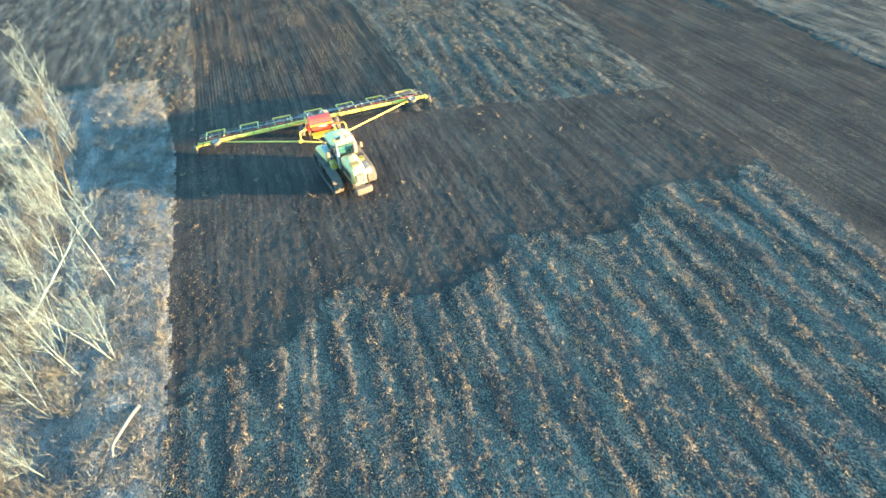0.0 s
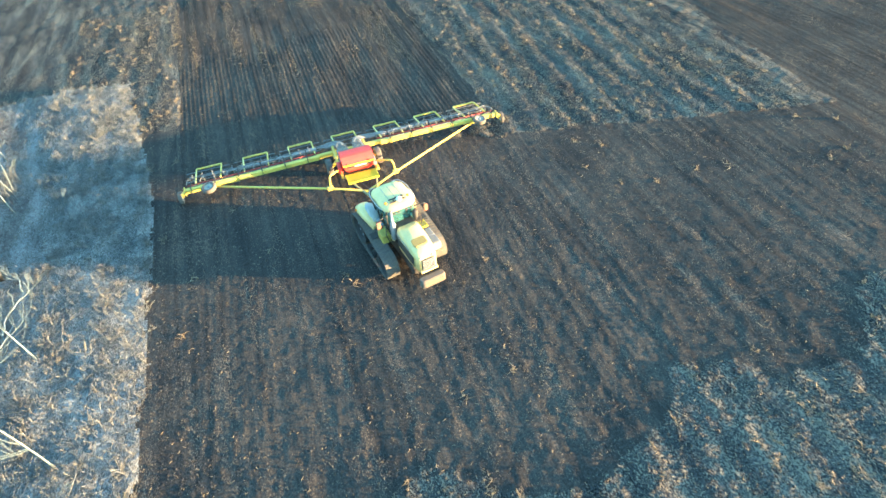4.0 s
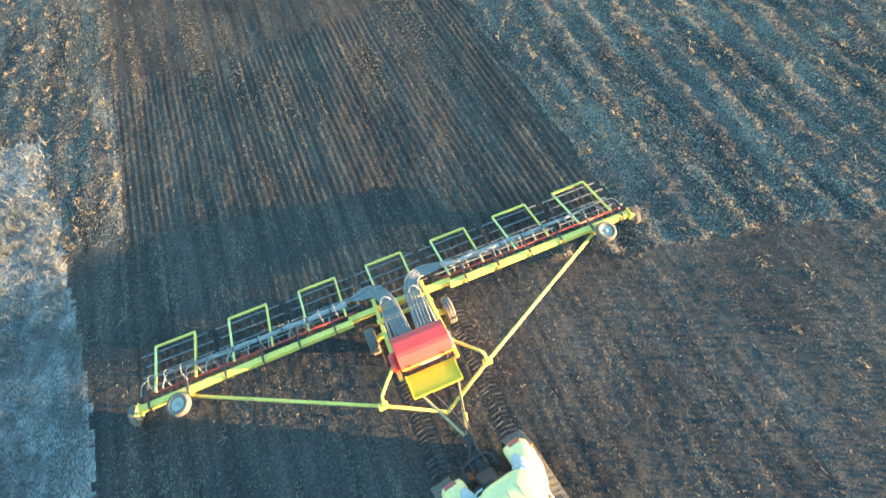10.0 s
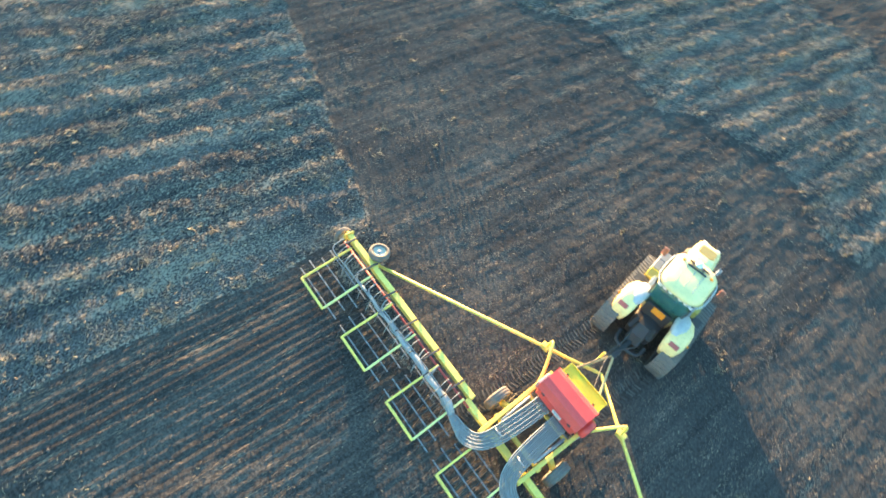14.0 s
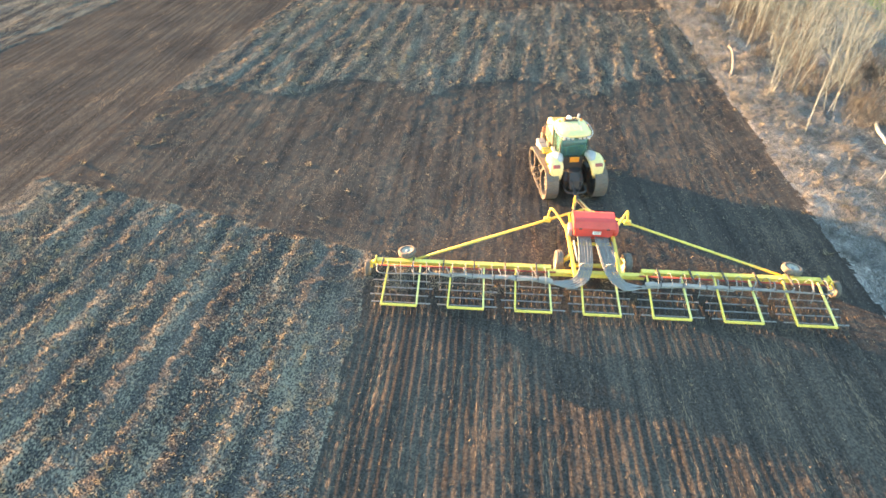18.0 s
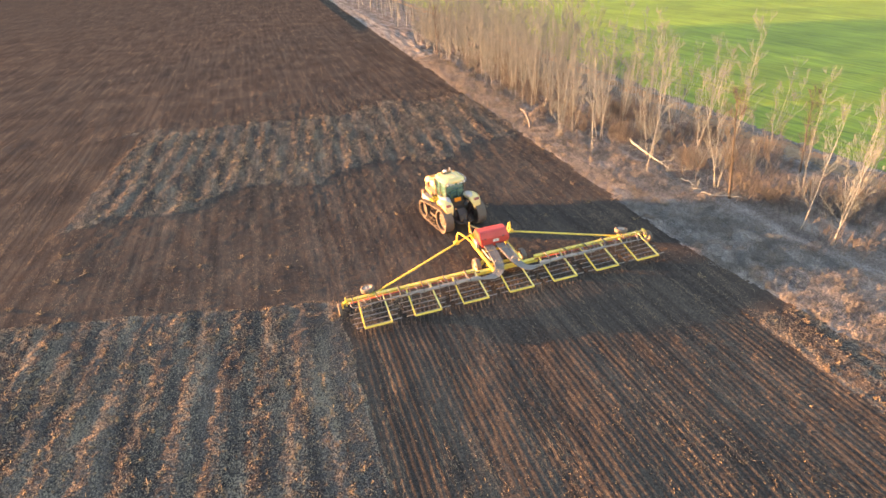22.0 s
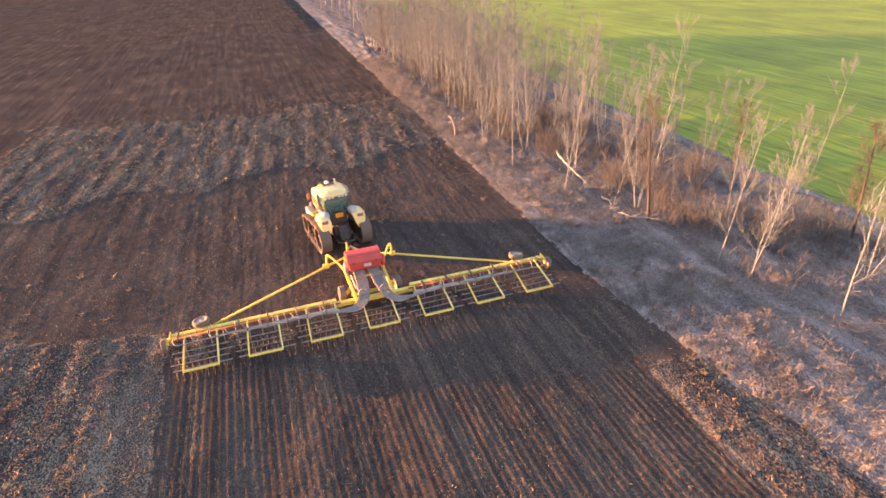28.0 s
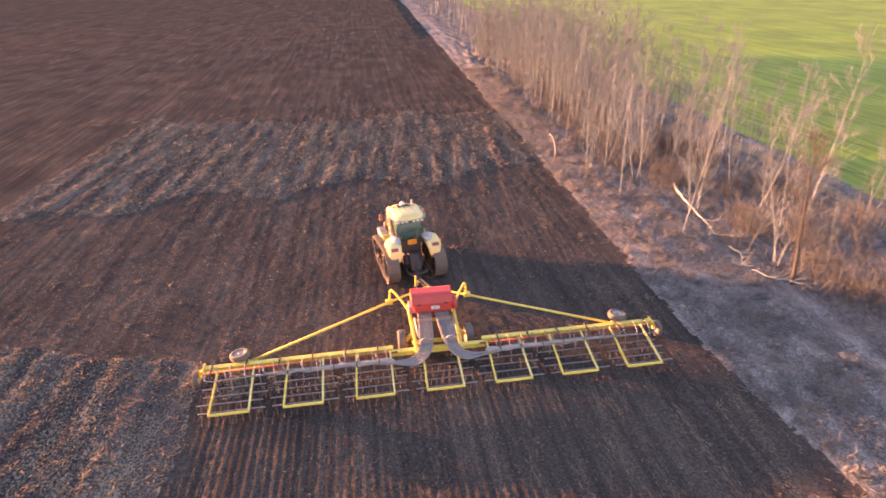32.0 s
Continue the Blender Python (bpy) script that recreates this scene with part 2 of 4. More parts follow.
def share(name, me, mat, parent, label="", smooth=False):
    if mat is not None and not me.materials:
        me.materials.append(mat)
    if smooth:
        me.polygons.foreach_set("use_smooth", [True] * len(me.polygons))
    ob = new(name, me)
    ob.parent = parent
    return tagged(ob, label)


def box(bm, at, size, bevel=0.0, turn=None):
    g = bmesh.ops.create_cube(bm, size=1.0)
    m = Matrix.Translation(at) @ (turn.to_4x4() if turn is not None else Matrix()) @ Matrix.Diagonal((*size, 1))
    bmesh.ops.transform(bm, matrix=m, verts=g["verts"])
    if bevel:
        edges = list({e for v in g["verts"] for e in v.link_edges})
        bmesh.ops.bevel(bm, geom=edges, offset=bevel, segments=2, affect="EDGES", profile=0.6)
    return bm


def beam(bm, a, b, width, height, bevel=0.0):
    """A square tube from a to b."""
    a, b = Vector(a), Vector(b)
    way = b - a
    q = way.to_track_quat("X", "Z")
    return box(bm, (a + b) / 2, (way.length, width, height), bevel, q.to_matrix())


def tube(bm, pts, radius, sides=8, ends=None, caps=True):
    """A round tube along pts; ends: the radius at the far end."""
    pts = [Vector(p) for p in pts]
    rings = []
    for i, p in enumerate(pts):
        way = (pts[min(i + 1, len(pts) - 1)] - pts[max(i - 1, 0)]).normalized()
        side = way.cross(Vector((0, 0, 1)))
        side = side.normalized() if side.length > 1e-3 else Vector((1, 0, 0))
        up = side.cross(way)
        r = radius if ends is None else radius + (ends - radius) * i / (len(pts) - 1)
        rings.append([bm.verts.new(p + (side * math.cos(k * math.tau / sides) + up * math.sin(k * math.tau / sides)) * r) for k in range(sides)])
    for a, b in zip(rings, rings[1:]):
        for k in range(sides):
            bm.faces.new((a[k], a[(k + 1) % sides], b[(k + 1) % sides], b[k]))
    if caps:
        bm.faces.new(rings[0][::-1])
        bm.faces.new(rings[-1])
    return bm


def bent(pts, steps=6):
    """A smooth line through pts."""
    pts = [Vector(p) for p in pts]
    out = []
    for i in range(len(pts) - 1):
        p0, p1, p2, p3 = pts[max(i - 1, 0)], pts[i], pts[i + 1], pts[min(i + 2, len(pts) - 1)]
        for s in range(steps):
            t = s / steps
            out.append(0.5 * ((2 * p1) + (p2 - p0) * t + (2 * p0 - 5 * p1 + 4 * p2 - p3) * t * t + (3 * p1 - p0 - 3 * p2 + p3) * t ** 3))
    return out + [pts[-1]]


def lathe(bm, profile, m, sides=24):
    """Turns (radius, height) pairs round z, then sets the result at m."""
    rings = []
    for r, h in profile:
        if r < 1e-4:
            rings.append([bm.verts.new(m @ Vector((0, 0, h)))])
        else:
            rings.append([bm.verts.new(m @ Vector((r * math.cos(k * math.tau / sides), r * math.sin(k * math.tau / sides), h))) for k in range(sides)])
    for a, b in zip(rings, rings[1:]):
        for k in range(sides):
            j = (k + 1) % sides
            quad = [a[k % len(a)], a[j % len(a)], b[j % len(b)], b[k % len(b)]]
            quad = [v for i, v in enumerate(quad) if v not in quad[:i]]
            if len(quad) > 2:
                bm.faces.new(quad)
    return bm


def loft(bm, sections, close=True):
    """Joins closed outlines of equal length."""
    rings = [[bm.verts.new(p) for p in s] for s in sections]
    for a, b in zip(rings, rings[1:]):
        for k in range(len(a)):
            j = (k + 1) % len(a)
            bm.faces.new((a[k], a[j], b[j], b[k]))
    if close:
        bm.faces.new(rings[0][::-1])
        bm.faces.new(rings[-1])
    return bm


def rounded(cx, cy, sx, sy, z, r, n=5):
    """A rounded rectangle in a level plane, as an outline."""
    out = []
    for qx, qy, a0 in ((1, 1, 0), (-1, 1, 90), (-1, -1, 180), (1, -1, 270)):
        for i in range(n + 1):
            a = radians(a0 + 90 * i / n)
            out.append((cx + qx * (sx / 2 - r) + r * math.cos(a), cy + qy * (sy / 2 - r) + r * math.sin(a), z))
    return out


def array_mesh(name, verts, faces, mats, index=None, smooth=False):
    """A mesh straight from arrays; faces all of one size."""
    verts, faces = np.asarray(verts, np.float32), np.asarray(faces, np.int32)
    me = bpy.data.meshes.new(name)
    me.vertices.add(len(verts))
    me.vertices.foreach_set("co", verts.ravel())
    k = faces.shape[1]
    me.loops.add(faces.size)
    me.loops.foreach_set("vertex_index", faces.ravel())
    me.polygons.add(len(faces))
    me.polygons.foreach_set("loop_start", np.arange(0, faces.size, k, dtype=np.int32))
    me.polygons.foreach_set("loop_total", np.full(len(faces), k, np.int32))
    for m in mats:
        me.materials.append(m)
    if index is not None:
        me.polygons.foreach_set("material_index", np.asarray(index, np.int32))
    if smooth:
        me.polygons.foreach_set("use_smooth", np.ones(len(faces), bool))
    me.update(calc_edges=True)
    return me


# ---- the lie of the land ----
rng = np.random.default_rng(7)
LATTICE = rng.random((256, 256))


def wave(x, y, scale, shift=0.0):
    """Smooth value noise, 0 to 1, with bumps of about 1 / scale metres."""
    u, v = np.asarray(x) * scale + shift, np.asarray(y) * scale + shift * 1.7
    i, j = np.floor(u).astype(int), np.floor(v).astype(int)
    f, g = u - i, v - j
    f, g = f * f * (3 - 2 * f), g * g * (3 - 2 * g)
    c = lambda a, b: LATTICE[(i + a) % 256, (j + b) % 256]
    return (c(0, 0) * (1 - f) + c(1, 0) * f) * (1 - g) + (c(0, 1) * (1 - f) + c(1, 1) * f) * g


SLOPE = 0.28  # the crosswise strip runs askew to the swaths


def verge_edge(y):
    """Where the worked ground ends beside the trees."""
    return 10.7 + 0.11 * np.clip(-y, 0, 14) + 0.012 * np.clip(y, 0, None)


def verge_width(y):
    """The grass strip narrows towards the far end of the belt."""
    return 3.4 + 1.9 * np.clip((24 - y) / 12, 0, 1)


RAW, SWATH, STRIP, VERGE, WOOD, CROP, SAND = range(7)


def zones(x, y):
    ragged = (wave(x, y, 0.9) - 0.5) * 0.5 + (wave(x, y, 4.0, 9.1) - 0.5) * 0.25
    across = y + SLOPE * x
    z = np.full(np.shape(x), RAW)
    z = np.where(across > -1.2 + ragged, STRIP, z)
    # stubble left standing ahead, between the headland and the far worked ground
    uneven = (wave(x, y, 0.2, 3.7) - 0.5) * 5
    z = np.where((y - 0.1 * x > 20.0 + ragged * 2 + uneven) & (y + 0.05 * x < 37.5 + ragged * 3 + uneven), RAW, z)
    z = np.where((np.abs(x + ragged * 0.3) < 9.1) & (y < -0.6 + ragged), SWATH, z)
    z = np.where((x < -28.5 + ragged + 0.12 * y) & (x > -46.5 + ragged + 0.12 * y) & (y < 40 + ragged), SWATH, z)
    edge = verge_edge(y) + ragged * 0.9
    z = np.where((x > 9.0) & (y > -8 + ragged) & (y < 20), STRIP, z)
    behind = y > -16 + ragged * 2
    z = np.where((x > edge) & behind, VERGE, z)
    z = np.where((x > edge + verge_width(y) + ragged * 2) & behind, WOOD, z)
    z = np.where((x > edge + 17.7 + ragged) & behind, VERGE, z)
    z = np.where((x > edge + 15.9 + ragged) & (x < edge + 17.3 + ragged) & behind, SAND, z)
    z = np.where((x > edge + 18.6 + ragged) & behind, CROP, z)
    return z


def height(x, y):
    x, y = np.asarray(x, float), np.asarray(y, float)
    z = zones(x, y)
    fine = np.clip(x + 25, 0, 1) * np.clip(15.5 - x, 0, 1) * np.clip(y + 18, 0, 1) * np.clip(39 - y, 0, 1)
    near = np.exp(-np.maximum(0, np.hypot(x, y - 8) - 60) / 60)
    clod = (wave(x, y, 2.3) - 0.5) * 0.06 + (wave(x, y, 5.5, 3.3) - 0.5) * 0.055
    drift = (wave(x, y, 0.5, 5.0) - 0.5) * 0.5
    rows = 0.5 + 0.5 * np.sin(math.tau * (x - 0.12 * y + drift * 0.4) / 1.62)
    tines = 0.5 + 0.5 * np.sin(math.tau * (x - 0.12 * y + drift * 0.4) / 0.54)
    h_raw = (0.15 + 0.85 * fine) * (rows ** 0.6 * 0.060 * (0.2 + 1.1 * wave(x, y * 0.2, 0.7, 1.0)) + 0.012 * tines) + clod * 0.9
    roll = (wave(x, y * 0.32, 0.55, 12.0) - 0.5) * 0.15 + (wave(x, y * 0.25, 1.3, 4.4) - 0.5) * 0.05
    h_swath = fine * 0.009 * np.sin(math.tau * (x + drift * 0.10) / 0.28) * (0.5 + wave(x, y * 0.2, 0.6, 2.2)) + clod * 0.26 - 0.02 + 0.6 * roll * np.clip((-y - 1.5) / 4, 0, 1)
    # the stubble runs out evenly beside the swath
    h_raw = h_swath + (h_raw - h_swath) * np.where(y < 0, np.clip((np.abs(x) - 9.0) / 1.8, 0, 1), 1)
    rough = 0.5 * np.clip((y - 9) / 11, 0, 1) * np.clip((54 - y) / 16, 0, 1)  # the headland was worked less
    h_strip = fine * 0.0025 * (1 - rough) * np.sin(math.tau * (x - 0.08 * y + drift * 0.1) / 0.36) * (0.5 + wave(x, y, 0.6, 8.2)) + clod * (0.20 + 0.35 * rough) + (0.07 + 0.5 * rough) * h_raw + roll * 0.12 - 0.015
    rise = np.clip((x - verge_edge(y)) / 2.5, 0, 1)
    h_verge = rise * (0.10 + (wave(x, y, 1.3, 4.0) - 0.4) * 0.22) + clod
    h_wood = 0.10 + (wave(x, y, 0.8, 6.0) - 0.4) * 0.25 + clod
    h = np.choose(z, [h_raw, h_swath, h_strip, h_verge, h_wood, h_wood * 0.4, h_wood * 0.5])
    # uneven open field, away from the machine: ever coarser lumps, drawn out along the rows
    away = np.clip((np.hypot(x, y - 5) - 22) / 20, 0, 1) * np.clip((verge_edge(y) - x) / 3, 0.15, 1)
    step = 0.3 + 0.07 * np.maximum(0, np.maximum(np.maximum(np.abs(x + 8) - 40, y - 70), -40 - y))
    along = np.clip(0.5 - y / 12, 0, 1)  # drawn out along the swaths behind, across them ahead
    swell = 0
    for k, long in enumerate((1.3, 2.6, 5.2, 11.0, 23.0, 48.0)):
        bump_at = along * wave(x, y * 0.35, 1 / long, 3.1 * k) + (1 - along) * wave(x * 0.35, y, 1 / long, 3.1 * k + 1.3)
        swell = swell + (bump_at - 0.5) * 0.018 * long * np.clip(long / (3 * step) - 0.4, 0, 1) * np.clip(3.5 * step / long * 3, 0.12, 1)
    # prints of the tracks between tractor and beam
    tread = (np.abs(np.abs(x + 0.33) - 1.17) < 0.31) & (y > 0.2) & (y < 9.5)
    return h * near * np.where(tread, 0.4, 1.0) - np.where(tread, 0.025, 0.0) + swell * away


def graded(stretches, far, growth=1.22):
    """Grid lines: even steps over the stretches (start, end, step), growing steps out to far on both sides."""
    line = []
    for a, b, step in stretches:
        line += list(np.arange(a, b - step * 0.4, step))
    line.append(stretches[-1][1])
    step, lo = stretches[0][2], []
    p = line[0]
    while p > -far:
        step *= growth
        p -= step
        lo.append(p)
    step, p = stretches[-1][2], line[-1]
    while p < far:
        step *= growth
        p += step
        line.append(p)
    return np.array(lo[::-1] + line)


gx = graded([(-46, -24, 0.26), (-24, -9.5, 0.15), (-9.5, 9.5, 0.08), (9.5, 16, 0.16), (16, 34, 0.4)], 3200, 1.13)
gy = graded([(-40, -17, 0.3), (-17, -1, 0.16), (-1, 12, 0.10), (12, 38, 0.15), (38, 70, 0.4)], 3200, 1.13)
XX, YY = np.meshgrid(gx, gy)
HH = height(XX, YY)
nx = len(gx)
cell = (np.arange(len(gy) - 1)[:, None] * nx + np.arange(nx - 1)[None]).ravel()
quads = np.stack([cell, cell + 1, cell + nx + 1, cell + nx], 1)
mid_x, mid_y = (XX[:-1, :-1] + XX[1:, 1:]) / 2, (YY[:-1, :-1] + YY[1:, 1:]) / 2
ground = new("ground", array_mesh("ground", np.stack([XX, YY, HH], -1).reshape(-1, 3), quads, [raw_soil, swath_soil, strip_soil, verge_soil, wood_soil, crop, sand_soil], zones(mid_x, mid_y).ravel(), True))
tagged(ground, "dark farmland with stubble, harrowed swaths and a grass verge", "ground", kind="structure")


# ---- loose bits on the ground ----
def scatter(count, x0, x1, y0, y1, want, chance=None):
    x, y = rng.uniform(x0, x1, count), rng.uniform(y0, y1, count)
    keep = np.isin(zones(x, y), want)
    if chance is not None:
        keep &= rng.random(count) < chance(x, y)
    return x[keep], y[keep]


def clods(name, x, y, low, high, mat, label):
    """Squat, uneven lumps half sunk in the ground."""
    n = len(x)
    size = low + (high - low) * rng.random(n) ** 3
    base = np.array([(1, 0, -0.5), (0, 1, -0.5), (-1, 0, -0.5), (0, -1, -0.5), (0, 0, 0.9)])
    v = base[None] * size[:, None, None] * rng.uniform(0.6, 1.35, (n, 5, 3)) + rng.uniform(-0.2, 0.2, (n, 5, 3)) * size[:, None, None]
    a = rng.uniform(0, math.tau, n)[:, None]
    vx, vy = v[..., 0] * np.cos(a) - v[..., 1] * np.sin(a), v[..., 0] * np.sin(a) + v[..., 1] * np.cos(a)
    v = np.stack([vx + x[:, None], vy + y[:, None], v[..., 2] + (height(x, y) + size * 0.25)[:, None]], -1)
    f = np.array([(0, 1, 4), (1, 2, 4), (2, 3, 4), (3, 0, 4)])
    faces = (f[None] + np.arange(n)[:, None, None] * 5).reshape(-1, 3)
    return tagged(new(name, array_mesh(name, v.reshape(-1, 3), faces, [mat])), label, "soil", kind="stuff")


def straws(name, x, y, low, high, thick, rise, mat, label, category="straw", z=None):
    """Three-sided stalks lying or standing at random."""
    n = len(x)
    length, a = rng.uniform(low, high, n), rng.uniform(0, math.tau, n)
    up = rng.uniform(-0.1, 1, n) ** 2 * rise
    way = np.stack([np.cos(a) * np.cos(up), np.sin(a) * np.cos(up), np.sin(up)], -1)
    side = np.stack([-np.sin(a), np.cos(a), 0 * a], -1)
    top = np.cross(way, side)
    w = thick * rng.uniform(0.6, 1.5, n)[:, None]
    foot = np.stack([x, y, (height(x, y) if z is None else z) + 0.012], -1)
    ring = [side * w, -side * w * 0.6 + top * w, -side * w * 0.6 - top * w]
    v = np.stack([foot + r for r in ring] + [foot + way * length[:, None] + r * 0.5 for r in ring], 1)
    f = np.array([(0, 1, 4, 3), (1, 2, 5, 4), (2, 0, 3, 5)])
    faces = (f[None] + np.arange(n)[:, None, None] * 6).reshape(-1, 4)
    return tagged(new(name, array_mesh(name, v.reshape(-1, 3), faces, [mat])), label, category, kind="stuff")


streak = lambda x, y: np.clip(2.6 * wave(x, y * 0.25, 0.9, 2.5) * wave(x, y, 0.25, 7.7), 0, 1)
x, y = scatter(120000, -27, 17, -30, 38, (RAW,))
clods("stubble_clods", x, y, 0.02, 0.075, clod_mat, "dark crumbly clods on unworked stubble ground")
x, y = scatter(170000, -27, 17, -30, 38, (RAW,), lambda x, y: streak(x, y) * (0.35 + 0.65 * np.sin(math.pi * (x - 0.12 * y) / 1.62) ** 2))
straws("stubble_straw", x, y, 0.04, 0.13, 0.011, 0.9, straw_mat, "pale broken straw and stalks on the stubble")
x, y = scatter(2600, -27, 17, -30, 38, (RAW, STRIP), lambda x, y: np.where(zones(x, y) == RAW, 0.65, 0.08) * (0.25 + streak(x, y)))
x, y = np.repeat(x, 13), np.repeat(y, 13)
x, y = x + rng.normal(0, 0.07, len(x)), y + rng.normal(0, 0.12, len(y))
straws("stalk_tufts", x, y, 0.10, 0.26, 0.011, 1.1, straw_mat, "small tufts of dead stalks on the field")
x, y = scatter(55000, -24, 11, -14, 24, (SWATH, STRIP), lambda x, y: np.where(y > 0, 1.0, 0.4))
clods("harrowed_clods", x, y, 0.014, 0.052, clod_mat, "small dark clods on harrowed soil")
drawn = lambda x, y: np.clip(3.2 * wave(x * 2.6, y * 0.10, 1.0, 4.5) * wave(x, y * 0.5, 0.3, 1.7) - 0.75, 0, 1) * np.clip((-y - 8) / 6, 0, 1)
x, y = scatter(60000, -26, 12, -22, 42, (STRIP,), lambda x, y: streak(x, y) * (0.26 + 0.3 * np.clip((y - 9) / 11, 0, 1)))
straws("harrowed_straw", x, y, 0.04, 0.14, 0.008, 0.5, straw_mat, "sparse pale straw on harrowed soil")
x, y = scatter(60000, -9.2, 9.2, -40, -2, (SWATH,), lambda x, y: 0.02 + 0.9 * drawn(x, y))
straws("dragged_straw", x, y, 0.04, 0.11, 0.008, 0.3, straw_mat, "pale straw drawn out in lines along the harrowed swath")
x, y = scatter(70000, 9, 18, -18, 60, (VERGE,))
straws("verge_grass", x, y, 0.12, 0.42, 0.007, 1.5, grass_mat, "matted dry grass along the field edge", "grass")
x, y = scatter(2200, 9, 18, -18, 60, (VERGE,), lambda x, y: wave(x, y, 0.7, 3.3) ** 2 * 2)
x, y = np.repeat(x, 26), np.repeat(y, 26)
x, y = x + rng.normal(0, 0.09, len(x)), y + rng.normal(0, 0.09, len(y))
straws("grass_tussocks", x, y, 0.22, 0.55, 0.008, 1.3, grass_mat, "pale flattened grass tussocks on the verge", "grass")
x, y = scatter(34000, 12, 30, -18, 60, (WOOD,))
straws("woodland_grass", x, y, 0.10, 0.45, 0.007, 1.5, grass_mat, "dry grass and litter under bare trees", "grass")


# ---- the seed drill ----
def wheel(parent, at, axis, radius, width, tyre_name="tyre", hub=rim_mat, hub_mat=None):
    """A tyre under its thing, with rim and hub; axis: the way the wheel faces."""
    hub_mat = hub_mat or dark_steel
    m = Matrix.Translation(at) @ Vector(axis).to_track_quat("Z", "Y").to_matrix().to_4x4()
    r, w = radius, width / 2
    bm = lathe(bmesh.new(), [(r * 0.58, -w * 0.8), (r * 0.8, -w), (r * 0.95, -w * 0.82), (r, -w * 0.45), (r * 0.975, -w * 0.36), (r * 0.975, -w * 0.3), (r, -w * 0.2), (r, w * 0.2), (r * 0.975, w * 0.3), (r * 0.975, w * 0.36), (r, w * 0.45), (r * 0.95, w * 0.82), (r * 0.8, w), (r * 0.58, w * 0.8), (r * 0.58, -w * 0.8)], m, 28)
    tyre = part(tyre_name, bm, tyre_dust, parent, "dusty black rubber tyre", True)
    bm = lathe(bmesh.new(), [(0, -w * 0.3), (r * 0.5, -w * 0.3), (r * 0.59, -w * 0.78), (r * 0.59, w * 0.78), (r * 0.5, w * 0.35), (r * 0.2, w * 0.28), (0, w * 0.28)], m, 20)
    part("rim", bm, hub, tyre, "pale painted rim", True)
    bm = lathe(bmesh.new(), [(r * 0.17, w * 0.2), (r * 0.17, w * 0.62), (r * 0.1, w * 0.7), (0, w * 0.7)], m, 12)
    part("hub", bm, hub_mat, tyre, "", True)
    return tyre


drill = thing("seed_drill", (0, 0, 0), "wide lime-yellow seed drill with red hopper on dark soil", "farm machine")
PITCH = 2.52
BEAM_Y, BEAM_Z = 0.17, 0.72

